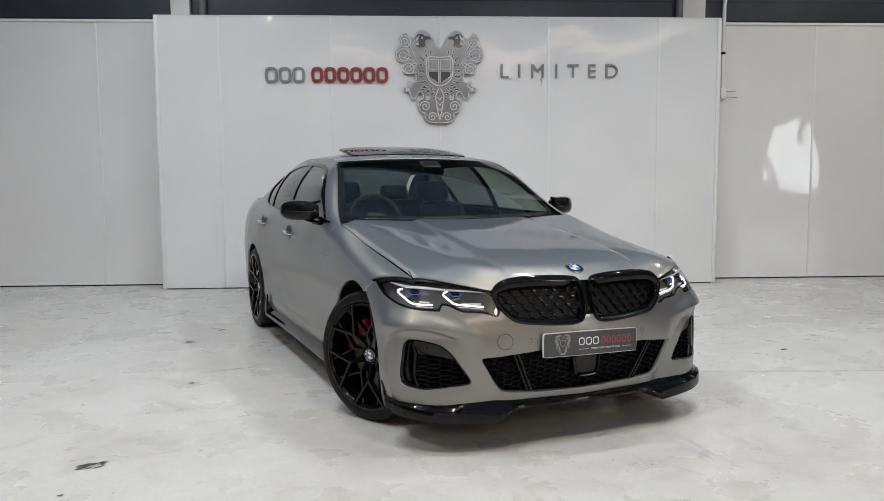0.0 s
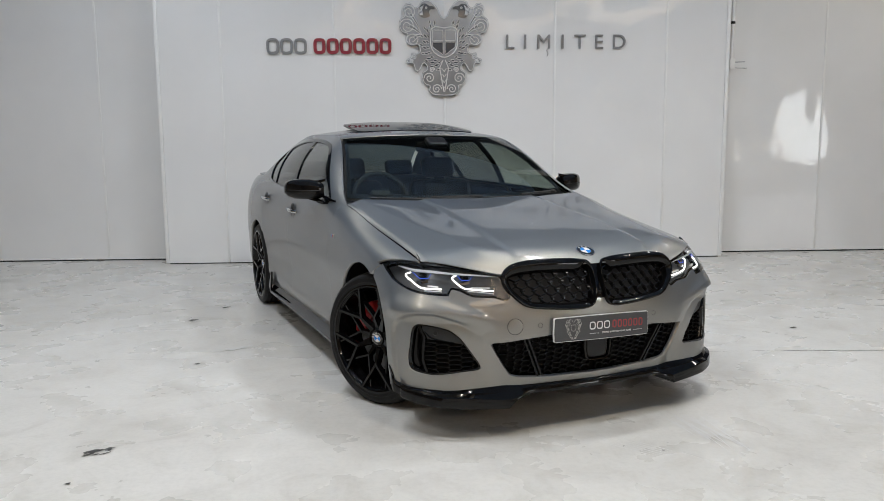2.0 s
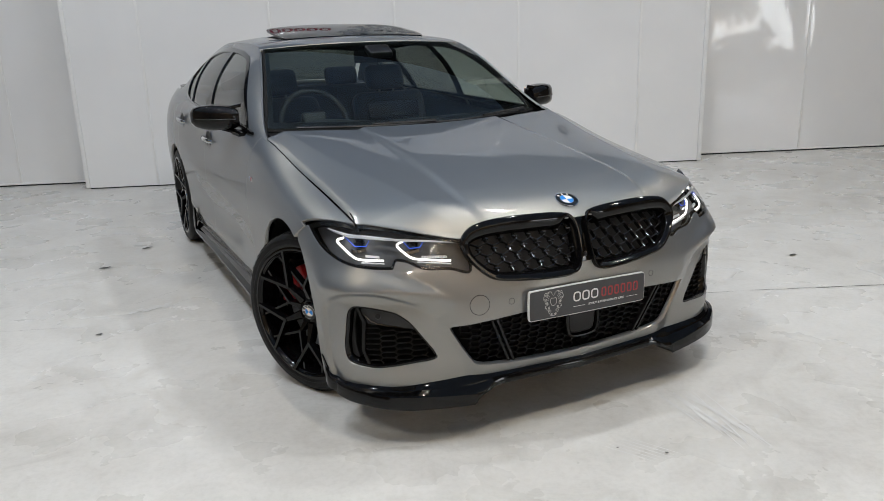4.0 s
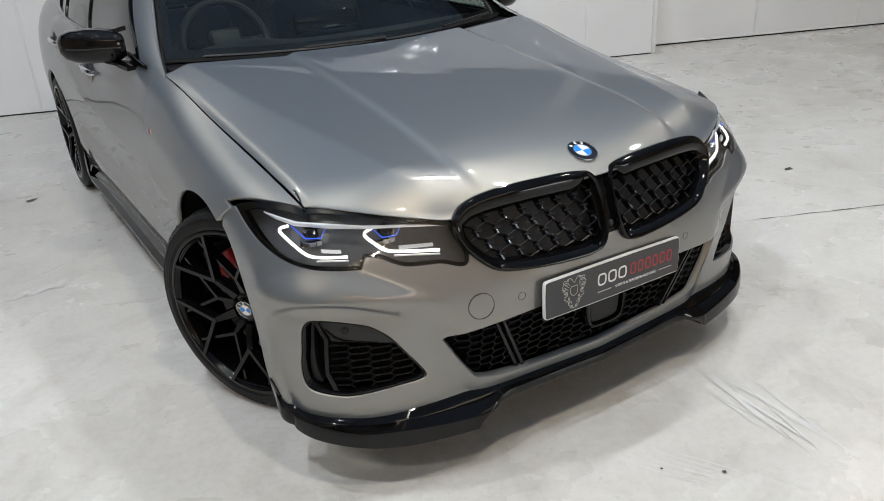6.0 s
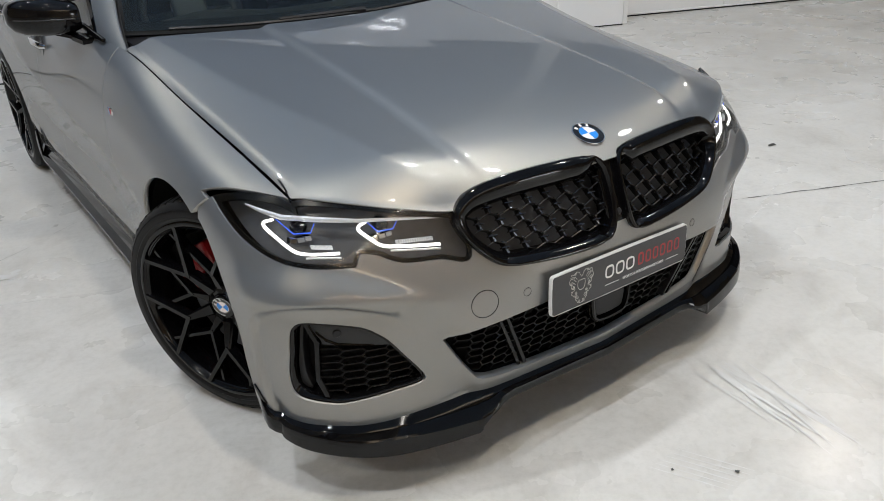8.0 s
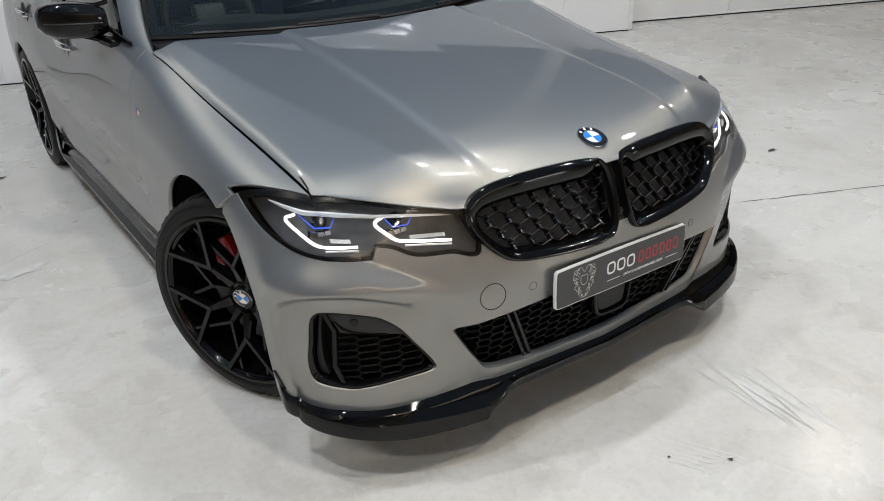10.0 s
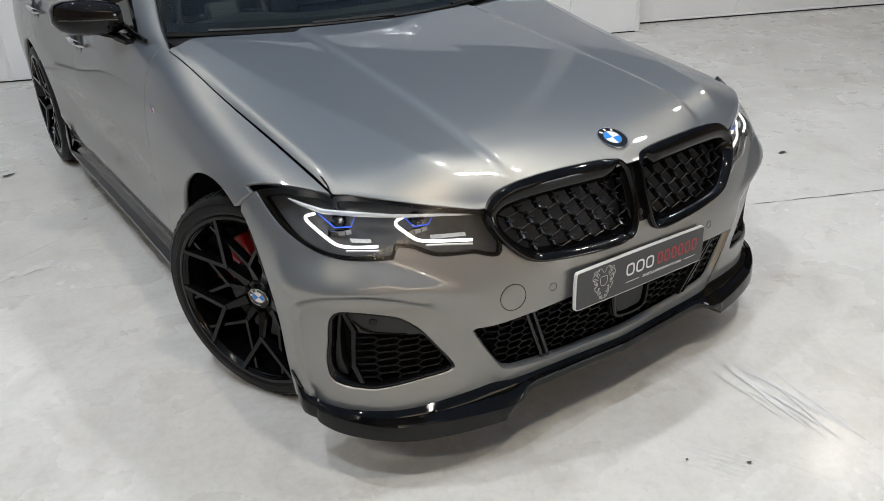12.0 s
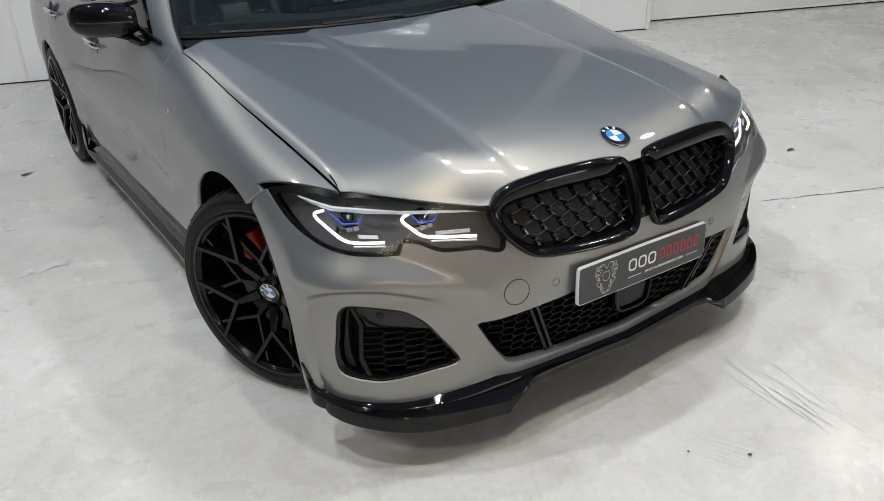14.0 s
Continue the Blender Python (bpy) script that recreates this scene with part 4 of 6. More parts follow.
lamp_cuts = [lambda p: bonnet_line(p) - np.where(np.abs(p[..., 0]) > 0.765, 1.0, 0.0), lamp_top]
LAMP_EDGE = inset(LAMP_LINE, 0.010)
SR = arc(170, 0.40, 1.30)
for sg in (1, -1):
    sr = SR if sg > 0 else -SR[::-1]
    lamp = part("headlight", skin(nose, sr, arc(40, 0.60, 0.81), [round_in(LAMP_LINE, -0.004), *lamp_cuts], 0.0, shift=-0.048), HOUSING, car, "dark headlight housing with two lit angular running lights")
    part("lens", skin(nose, sr, arc(50, 0.60, 0.81), [round_in(LAMP_LINE, 0.003), *lamp_cuts], 0.0, shift=-0.001), LENS, lamp, "clear lens")
    part("seal", skin(nose, sr, arc(100, 0.60, 0.81), [round_in(LAMP_LINE, 0.0015), lambda p: -np.maximum(signed(LAMP_EDGE, around(p), p[..., 2]), np.maximum(lamp_cuts[0](p), lamp_cuts[1](p)) + 0.010), *lamp_cuts], 0.01, shift=-0.003), SEAL, lamp, "black edge seal")

    def run(points, lift, smooth=False):
        xs, zs = (outline(points, 5, closed=False) if smooth else np.array(points)).T
        return [Vector(q) for q in on_nose(xs * sg, zs, lift)[0]]
    for pts, hook in (([(0.814, 0.738), (0.833, 0.724), (0.824, 0.704), (0.806, 0.682), (0.788, 0.675), (0.717, 0.671)], (0.806, 0.733)), ([(0.644, 0.731), (0.665, 0.718), (0.652, 0.698), (0.632, 0.678), (0.612, 0.671), (0.503, 0.659)], (0.640, 0.728))):
        part("running_light", tube(run(pts, -0.020, True), 0.0040, 8), DRL, lamp, "lit white angular light strip")
        ribs = []
        x0, x1, z0 = pts[-1][0] + 0.012, pts[-2][0] - 0.02, pts[-1][1] + 0.010
        for i in range(16):
            x = x0 + (x1 - x0) * i / 15
            a, b = run([(x, z0 + 0.004 * i / 15), (x, z0 + 0.008 + 0.004 * i / 15)], -0.030)
            ribs.append(bar(a, b, 0.003, 0.003, 0.008, (0, -1, 0.2)))
        part("light_ribs", joined(*ribs), WHITE, lamp)
        part("light_lip", tube(run([(x, z - 0.010) for x, z in pts[-2:]], -0.024), 0.0030, 8), TRIM_SILVER, lamp, "pale translucent lip under the light strip")
        ox, oz = (0.0, 0.0) if pts[0][0] > 0.75 else (-0.163, -0.009)
        p, n = at_nose((0.776 + ox) * sg, 0.729 + oz, -0.030)
        m = Matrix.Translation(p) @ Vector((0, -1, 0.05)).to_track_quat("-X", "Z").to_matrix().to_4x4()
        part("projector", moved(turned([(0.0, -0.010), (0.008, -0.008), (0.013, -0.003), (0.015, 0.002), (0.017, 0.003), (0.018, 0.02)], 24), m), BLACK_GLOSS, lamp, "round dark glass projector")
        legs = run([(0.808 + ox, 0.739 + oz), (0.791 + ox, 0.715 + oz), (0.759 + ox, 0.717 + oz), (0.745 + ox, 0.735 + oz)], -0.016)
        part("blue_strip", tube(legs, [0.0012, 0.0016, 0.0017, 0.0010], 6), BLUE, lamp, "blue lit accent")
        for xa, xb, za, zb in ((0.806, 0.793, 0.702, 0.702), (0.791, 0.777, 0.703, 0.705), (0.775, 0.763, 0.706, 0.708)):
            a, b = run([(xa + ox, za + oz), (xb + ox, zb + oz)], -0.026)
            part("glass_cube", bar(a, b, 0.016, 0.014, 0.016, (0, -1, 0.2)), REFLECTOR, lamp, "small clear reflector block")
    part("upper_trim", tube(run([(0.848, 0.752), (0.822, 0.748), (0.796, 0.743), (0.736, 0.741), (0.665, 0.733), (0.56, 0.726), (0.478, 0.718)], -0.009), [0.002, 0.005, 0.0065, 0.0065, 0.005, 0.0035, 0.002], 8), TRIM_SILVER, lamp, "bright upper trim strip")

# outer intakes in the bumper
for sg in (1, -1):
    sr = arc(110, 0.60, 1.10) if sg > 0 else arc(110, -1.10, -0.60)
    intake = part("side_intake", skin(nose, sr, arc(40, 0.25, 0.53), [round_in(FOG, -0.006)], 0, shift=-0.065), BLACK_MATT, car, "black bumper side intake with honeycomb mesh")
    part("intake_frame", skin(nose, sr, arc(110, 0.25, 0.53), [round_in(FOG, 0.0005), lambda p: -signed(inset(FOG, 0.007), around(p), p[..., 2])], 0.05, shift=-0.006), BLACK_GLOSS, intake, "gloss black edge")
    blade = outline([(0.953, 0.498), (0.966, 0.430), (0.975, 0.367), (0.972, 0.322), (0.957, 0.306), (0.930, 0.300), (0.925, 0.306), (0.940, 0.360), (0.940, 0.440), (0.934, 0.494)], 4, sharp=(4, 5))
    part("intake_blade", skin(nose, sr, arc(90, 0.25, 0.53), [round_in(blade, 0.008)], 0.03, shift=-0.030), BLACK_SATIN, intake, "satin black upright blade")
    rail_pts = [(0.936, 0.507), (0.911, 0.452), (0.918, 0.347), (0.898, 0.289)]
    rail = outline(rail_pts + [(q[0] - 0.010, q[1]) for q in rail_pts[::-1]], 3, sharp=range(8))
    part("intake_rail", skin(nose, sr, arc(120, 0.25, 0.53), [round_in(rail)], 0.03, shift=-0.012), BLACK_GLOSS, intake, "gloss black inner rail")
    lid = outline([(0.921, 0.503), (0.900, 0.454), (0.896, 0.442), (0.740, 0.415), (0.733, 0.420), (0.760, 0.453), (0.80, 0.481), (0.87, 0.502)], 4, sharp=(2, 3))
    cover = part("intake_cover", skin(nose, sr, arc(60, 0.38, 0.53), [round_in(lid, 0.002)], 0.02, shift=-0.022), SATIN_GREY, intake, "smooth satin black cover with a sensor")
    a = [at_nose(sg * x, z, -0.021)[0] for x, z in ((0.800, 0.478), (0.782, 0.455), (0.760, 0.442), (0.68, 0.425))]
    part("cover_crease", tube(a, [0.002, 0.0035, 0.0035, 0.002], 6), BLACK_GLOSS, cover)
    p, n = at_nose(sg * 0.757, 0.471, -0.021)
    part("sensor", moved(turned([(0.0, -0.001), (0.009, -0.001), (0.0105, 0.001), (0.0105, 0.01)], 20), Matrix.Translation(p) @ n.to_track_quat("-X", "Z").to_matrix().to_4x4()), BLACK_SATIN, cover)
    hexes = outline([(0.802, 0.437), (0.812, 0.35), (0.795, 0.296), (0.60, 0.304), (0.570, 0.318), (0.628, 0.410)], 2, sharp=range(6))
    part("mesh", honeycomb(hexes, 0.064, 0.0200, sg, 0.026, 0.0040, 0.018, 0.5), MESH_SATIN, intake, "black honeycomb mesh", kind="stuff")

# lower grille
low = part("lower_grille", skin(nose, arc(80, -0.60, 0.60), arc(24, 0.22, 0.48), [front_in(LOWER, -0.008)], 0, shift=-0.075), BLACK_MATT, car, "black lower grille with honeycomb mesh and sensor panel")
for sg in (1, -1):
    hexes = np.array([(0.002, 0.455), (0.25, 0.450), (0.524, 0.426), (0.440, 0.272), (0.25, 0.250), (0.002, 0.248)])
    part("mesh", honeycomb(hexes, 0.048, 0.0250, sg, 0.026, 0.0034, 0.018, 0.25), MESH_SATIN, low, "black honeycomb mesh", kind="stuff")
    for xa, xb in ((0.383, 0.296), (0.362, 0.276)):
        a, b = at_nose(sg * xa, 0.436, -0.012), at_nose(sg * xb, 0.250, -0.012)
        part("strut", bar(a[0], b[0], 0.010, 0.012, 0.045, a[1]), BLACK_GLOSS if xa > 0.37 else BLACK_SATIN, low, "slanted black strut")
RADAR = outline([(-0.075, 0.40), (-0.068, 0.325), (-0.045, 0.305), (0.045, 0.305), (0.068, 0.325), (0.075, 0.40), (0.06, 0.43), (-0.06, 0.43)], 4)
m = Matrix.Translation((0, -0.742, 0))
part("sensor_panel", moved(plate_of(inset(RADAR, 0.014), 0.03, 0.006), m), BLACK_SATIN, low, "smooth dark sensor panel")
part("sensor_frame", moved(ring(RADAR, inset(RADAR, 0.014), [(0, 0.03), (0, -0.004), (0.3, -0.009), (0.7, -0.008), (1, 0.004), (1, 0.02)], 1, lambda x, z, h: (np.stack([x, 0 * x + h, z], -1), None)), m), BLACK_GLOSS, low, "gloss black sensor frame")

# front splitter: a slim middle and two deep flared corners that end at the wheel arches
LIP_S = [0, 0.34, 0.380, 0.420, 0.446, 0.460, 0.54, 0.63, 0.70, 0.76, 0.81, 0.855, 0.91, 0.96, 1.00, 1.03, 1.05]
LIP_OUT = [0.022, 0.024, 0.030, 0.046, 0.054, 0.056, 0.054, 0.051, 0.048, 0.043, 0.038, 0.034, 0.030, 0.026, 0.020, 0.014, 0.008]
LIP_TOP = [0.214, 0.217, 0.219, 0.221, 0.222, 0.222, 0.220, 0.218, 0.213, 0.212, 0.215, 0.217, 0.216, 0.215, 0.222, 0.250, 0.284]
LIP_FOLD = [0.204, 0.204, 0.200, 0.184, 0.178, 0.177, 0.184, 0.192, 0.197, 0.196, 0.200, 0.206, 0.208, 0.208, 0.217, 0.246, 0.280]
LIP_LOW = [0.182, 0.184, 0.181, 0.166, 0.142, 0.132, 0.136, 0.140, 0.143, 0.147, 0.152, 0.157, 0.162, 0.168, 0.182, 0.196, 0.215]


def splitter(s, v):
    """v: 0 at the bumper, down a grooved shelf to its fold, down the face and back under."""
    s, v = np.broadcast_arrays(np.asarray(s, float), np.asarray(v, float))
    a = np.abs(s)
    b, e = nose(s, 0.215), 2e-3
    t = nose(s + e, 0.215) - nose(s - e, 0.215)
    n = np.stack([t[..., 1], -t[..., 0]], -1)
    n = n / np.linalg.norm(n, axis=-1, keepdims=True)
    r, hi, fo, lo = (np.interp(a, LIP_S, q) for q in (LIP_OUT, LIP_TOP, LIP_FOLD, LIP_LOW))
    wide = np.clip((r - 0.026) / 0.02, 0, 1)
    out = np.stack([-0.014 + 0 * r, 0.004 + 0 * r, 0.34 * r, 0.42 * r, 0.50 * r, 0.93 * r, r, 1.05 * r, 1.07 * r, r, -0.10 + 0 * r], -1)
    zz = np.stack([hi + 0.012, hi, hi + (fo - hi) * 0.42, hi + (fo - hi) * 0.55 - 0.004 * wide, hi + (fo - hi) * 0.55 + 0.002 * wide, fo + 0.001, fo - 0.004, fo - (fo - lo) * 0.45, lo + 0.004, lo, lo + 0.010], -1)
    i = np.clip(v.astype(int), 0, 9)
    f = v - i
    pick = lambda q: np.take_along_axis(q, i[..., None], -1)[..., 0] * (1 - f) + np.take_along_axis(q, i[..., None] + 1, -1)[..., 0] * f
    o = pick(out)
    return np.stack([b[..., 0] + n[..., 0] * o, b[..., 1] + n[..., 1] * o, pick(zz)], -1)


SS = np.concatenate([arc(26, 0, 0.38), arc(26, 0.38, 0.46)[1:], arc(60, 0.46, 1.05)[1:]])
SS = np.concatenate([-SS[::-1], SS[1:]])
K = 11
U, V = np.meshgrid(SS, np.arange(float(K)), indexing="ij")
g = splitter(U, V)
verts = [tuple(q) for row in g for q in row]
faces = [[i * K + j, (i + 1) * K + j, (i + 1) * K + j + 1, i * K + j + 1][::-1] for i in range(len(SS) - 1) for j in range(K - 1)] + [list(range(K)), [(len(SS) - 1) * K + j for j in range(K)][::-1]]
lip = part("front_splitter", (verts, faces, None), BLACK_GLOSS, car, "gloss black two-tier front splitter with deep flared corners", angle=24)
for sg in (1, -1):
    p = [Vector(q) + Vector((sg * 0.004, 0, 0)) for q in nose(sg * np.array([1.028, 1.044, 1.054]), np.array([0.246, 0.280, 0.298]))]
    part("end_fin", joined(bar(p[0], p[1], 0.024, 0.016, 0.012, (sg, -0.2, 0)), bar(p[1], p[2], 0.016, 0.008, 0.010, (sg, -0.2, 0))), BLACK_GLOSS, lip)

# number plate: a dark show plate
plate_at = Matrix.Translation((0, -0.782, 0.470)) @ pose(0, 0, 0, -2.0, 1.3, 0.7)
card = outline([(-0.252, 0.0555), (0.252, 0.0555), (0.260, 0.0475), (0.260, -0.0475), (0.252, -0.0555), (-0.252, -0.0555), (-0.260, -0.0475), (-0.260, 0.0475)], 3, sharp=())
plate = part("number_plate", moved(plate_of(card, 0.010, 0.0015), plate_at), WHITE, car, "dark grey show plate with white border and red and white bars")
part("plate_face", moved(plate_of(inset(card, 0.0032), 0.004, 0.0003), plate_at @ Matrix.Translation((0, -0.0012, 0))), PLATE_GREY, plate)


def letter_frame(w, h, stroke, depth):
    """A plain hollow block the size of a letter, standing off the wall."""
    o = outline([(-w / 2, -h / 2), (w / 2, -h / 2), (w / 2, h / 2), (-w / 2, h / 2)], 1, sharp=range(4))
    r = min(w, h) * 0.22
    o = outline([(-w / 2 + r, -h / 2), (w / 2 - r, -h / 2), (w / 2, -h / 2 + r), (w / 2, h / 2 - r), (w / 2 - r, h / 2), (-w / 2 + r, h / 2), (-w / 2, h / 2 - r), (-w / 2, -h / 2 + r)], 3)
    i = inset(o, stroke)
    n = len(o)
    verts = [(x, y, z) for y, q in ((0.0, o), (-depth, o), (-depth, i), (0.0, i)) for x, z in q]
    faces = [[k * n + a, k * n + (a + 1) % n, (k + 1) * n + (a + 1) % n, (k + 1) * n + a] for k in range(3) for a in range(n)]
    return verts, faces, None


def letters_bars(words, z0, z1, stroke, gap, y=-0.0006):
    out = []
    for (x0, x1, n, mat) in words:
        w = (x1 - x0 + gap) / n
        for i in range(n):
            out.append((moved(letter_frame(w - gap, z1 - z0, stroke, 0.0013), Matrix.Translation((x0 + i * w + (w - gap) / 2, y, (z0 + z1) / 2))), mat))
    return out


for geo, mat in letters_bars([(-0.070, 0.040, 3, WHITE), (0.056, 0.226, 6, RED_PRINT)], -0.009, 0.026, 0.0055, 0.0085):
    part("print_bar", moved(geo, plate_at), mat, plate)
for x0, x1 in ((-0.070, -0.018), (0.176, 0.226)):
    part("print_line", moved(box(x0, x1, -0.0018, 0, -0.0285, -0.0270, 0), plate_at), WHITE, plate)


def writing(text, size, depth, mat, parent, m, name="writing"):
    cu = bpy.data.curves.new(name, "FONT")
    cu.body, cu.size, cu.extrude, cu.align_x, cu.align_y = text, size, depth, "CENTER", "CENTER"
    tmp = bpy.data.objects.new(name, cu)
    scene.collection.objects.link(tmp)
    me = bpy.data.meshes.new_from_object(tmp.evaluated_get(bpy.context.evaluated_depsgraph_get()))
    bpy.data.objects.remove(tmp)
    me.name = name
    me.transform(m @ pose(0, 0, 0, 90, 0, 0))
    me.materials.clear()
    me.materials.append(mat)
    ob = new(name, me)
    if parent:
        ob.parent = parent
    return ob


writing("SPORTS & PERFORMANCE CARS", 0.0115, 0.0004, WHITE, plate, plate_at @ Matrix.Translation((0.079, -0.0018, -0.0277)))

# round bonnet badge
def roundel(parent, m, r, name="badge"):
    """A round badge facing -y about m: bright rim, black ring, quartered blue and white middle."""
    base = part(name, moved(turned([(r, 0.004), (r, -0.001), (r * 0.985, -0.003), (r * 0.95, -0.003), (r * 0.93, -0.001), (0, -0.001)], 48), m @ pose(0, 0, 0, 0, 0, 90)), CHROME, parent, "round badge with bright rim")
    part("ring", moved(turned([(r * 0.92, 0.0), (r * 0.92, -0.0018), (r * 0.60, -0.0022), (r * 0.60, 0)], 48), m @ pose(0, 0, 0, 0, 0, 90)), BLACK_ENAMEL, base, "black ring")
    part("inner_rim", moved(turned([(r * 0.61, 0.0), (r * 0.61, -0.0028), (r * 0.57, -0.0028), (r * 0.57, 0)], 48), m @ pose(0, 0, 0, 0, 0, 90)), CHROME, base)
    for q in range(4):
        pts = [(0.0, 0.0)] + [(r * 0.57 * math.cos(math.pi / 2 * (q + i / 10)), r * 0.57 * math.sin(math.pi / 2 * (q + i / 10))) for i in range(11)]
        part("quarter", moved(([(x, -0.0024, z) for x, z in pts] + [(x, 0, z) for x, z in pts], [list(range(12))] + [[i, 12 + i, 12 + (i + 1) % 12, (i + 1) % 12] for i in range(12)], None), m), BLUE_ENAMEL if q % 2 else WHITE_ENAMEL, base, "enamel quarter")
    for i, w in enumerate((-0.62, 0.0, 0.62)):
        a = math.pi / 2 + w
        c = Vector((math.cos(a) * r * 0.76, -0.0024, math.sin(a) * r * 0.76))
        part("ring_mark", moved(box(-r * 0.075, r * 0.075, -0.0004, 0.0006, -r * 0.10, r * 0.10, 0), m @ Matrix.Translation(c) @ pose(0, 0, 0, 0, -math.degrees(w) * -1 * -1, 0)), WHITE_ENAMEL, base)
    return base


b0, b1, b2 = (Vector(bonnet(x, q)) for x, q in ((0.0, 0.062), (0.03, 0.062), (0.0, 0.09)))
bn = (b1 - b0).cross(b2 - b0).normalized()
zx = (b2 - b0).normalized()
col_x, col_y, col_z = Vector((1, 0, 0)), -bn, zx
frame_m = Matrix((col_x, col_y, col_z)).transposed().to_4x4()
BADGE_Q = 0.066
roundel(car, Matrix.Translation(Vector(bonnet(0.0, BADGE_Q)) + bn * 0.001) @ frame_m, 0.0445, "bonnet_badge")

# towing cover and parking sensors
p, n = at_nose(-0.429, 0.501, 0.0)
m = Matrix.Translation(p) @ n.to_track_quat("-X", "Z").to_matrix().to_4x4()
tow = part("towing_cover", moved(turned([(0.0, -0.0012), (0.030, -0.0008), (0.0345, 0.0006), (0.0345, 0.006)], 48), m), PAINT, car, "round grey towing eye cover")
part("gap_ring", moved(turned([(0.0345, 0.001), (0.0358, -0.0006), (0.0365, 0.001)], 48), m), GAP_SHADE, tow)
for x in (-0.312, 0.312):
    p, n = at_nose(x, 0.500, 0.0)
    m = Matrix.Translation(p) @ n.to_track_quat("-X", "Z").to_matrix().to_4x4()
    sensor = part("parking_sensor", moved(turned([(0.0, -0.001), (0.0092, -0.0006), (0.0095, 0.004)], 24), m), PAINT, car, "small round parking sensor")
    part("gap_ring", moved(turned([(0.0095, 0.001), (0.0112, -0.0007), (0.0120, 0.001)], 24), m), GAP_SHADE, sensor)

# ---- wheels ----
def wheel(name_label):
    """A wheel about its own axis, outer face towards -x."""
    w = tagged(new("wheel"), name_label)
    w.parent = car
    R, half = 0.335, 0.118
    prof = [(0.268, -half + 0.012), (0.276, -half + 0.004), (0.283, -half - 0.003), (0.290, -half - 0.0045), (0.292, -half - 0.0030), (0.306, -half - 0.003), (0.312, -half + 0.000), (0.313, -half - 0.0015), (0.321, -half + 0.004), (0.330, -half + 0.018)]
    xs = [-0.094, -0.064, -0.060, -0.056, -0.026, -0.022, -0.018, 0.018, 0.022, 0.026, 0.056, 0.060, 0.064, 0.094]
    rs = [0.333, 0.3345, 0.328, 0.3345, 0.335, 0.328, 0.335, 0.335, 0.328, 0.335, 0.3345, 0.328, 0.3345, 0.333]
    prof += list(zip(rs, xs)) + [(r, -x) for r, x in prof[::-1]]
    tyre = part("tyre", turned(prof, 96), RUBBER, w, "black low-profile road tyre", angle=35)
    blocks = []
    for i in range(60):
        a = 2 * math.pi * i / 60
        for sx in (-1, 1):
            m = pose(0, 0, 0, math.degrees(a), 0, 0) @ Matrix.Translation((sx * 0.083, 0, 0.3335)) @ pose(0, 0, 0, 0, sx * 8, sx * 12)
            blocks.append(moved(box(-0.018, 0.018, -0.013, 0.013, -0.006, 0.0022, 0), m))
    part("tread_blocks", joined(*blocks), RUBBER, tyre, kind="stuff")
    rim = part("rim", turned([(0.276, -0.106), (0.280, -0.114), (0.279, -0.119), (0.272, -0.122), (0.266, -0.121), (0.264, -0.115), (0.261, -0.113), (0.257, -0.116), (0.253, -0.112), (0.251, -0.100), (0.246, -0.080), (0.238, -0.05), (0.234, 0.0), (0.238, 0.09), (0.264, 0.112), (0.270, 0.108)], 96), RIM_BLACK, w, "gloss black alloy rim with a double edge")
    out = Vector((-1, 0, 0))
    for i in range(10):
        a = 2 * math.pi * i / 10
        P = lambda r, da, x: Vector((x, r * math.sin(a + da), r * math.cos(a + da)))
        if i % 2 == 0:
            root, node, spread, tip_x, w0, w1, w2 = P(0.050, 0, -0.084), P(0.129, 0, -0.112), 0.38, -0.121, 0.040, 0.0195, 0.0165
        else:
            root, node, spread, tip_x, w0, w1, w2 = P(0.055, 0, -0.078), P(0.108, 0, -0.094), 0.436, -0.109, 0.030, 0.0150, 0.0120
        geos = [bar(root, node, w0, w1, 0.034, out)]
        for sd in (-1, 1):
            tip = P(0.266, sd * spread, tip_x)
            geos.append(bar(node - (tip - node).normalized() * 0.006, tip, w1 * 0.95, w2, 0.028, out))
        part("spoke", joined(*geos), RIM_BLACK, rim, "forked gloss black spoke", angle=25)
    hub = part("hub", turned([(0.0, -0.078), (0.036, -0.080), (0.040, -0.074), (0.062, -0.073), (0.068, -0.064), (0.071, -0.045), (0.075, 0.02)], 48), RIM_BLACK, w, "black wheel centre")
    for i in range(5):
        a = 2 * math.pi * (i + 0.5) / 5
        part("bolt_hole", moved(turned([(0.0, -0.0760), (0.0130, -0.0760), (0.0150, -0.0790), (0.0165, -0.0740)], 18), Matrix.Translation((0, 0.055 * math.sin(a), 0.055 * math.cos(a)))), BLACK_MATT, hub)
    m = Matrix.Translation((-0.082, 0, 0)) @ pose(0, 0, 0, 12, 0, -90)
    roundel(hub, m, 0.033, "centre_cap")
    part("brake_disc", turned([(0.085, -0.020), (0.174, -0.020), (0.176, -0.018), (0.176, 0.004), (0.174, 0.006), (0.085, 0.006), (0.085, -0.03), (0.0, -0.03)], 64), DISC, w, "dark steel brake disc")
    cal = [moved(box(-0.050, 0.03, -0.020, 0.020, -0.042, 0.034, 0.008), pose(0, 0, 0, -(-15 + 14 * i), 0, 0) @ Matrix.Translation((0, 0, 0.158))) for i in range(5)]
    part("brake_caliper", joined(*cal), RED_PAINT, w, "red painted brake caliper")
    m = pose(0, 0, 0, 200, 0, 0)
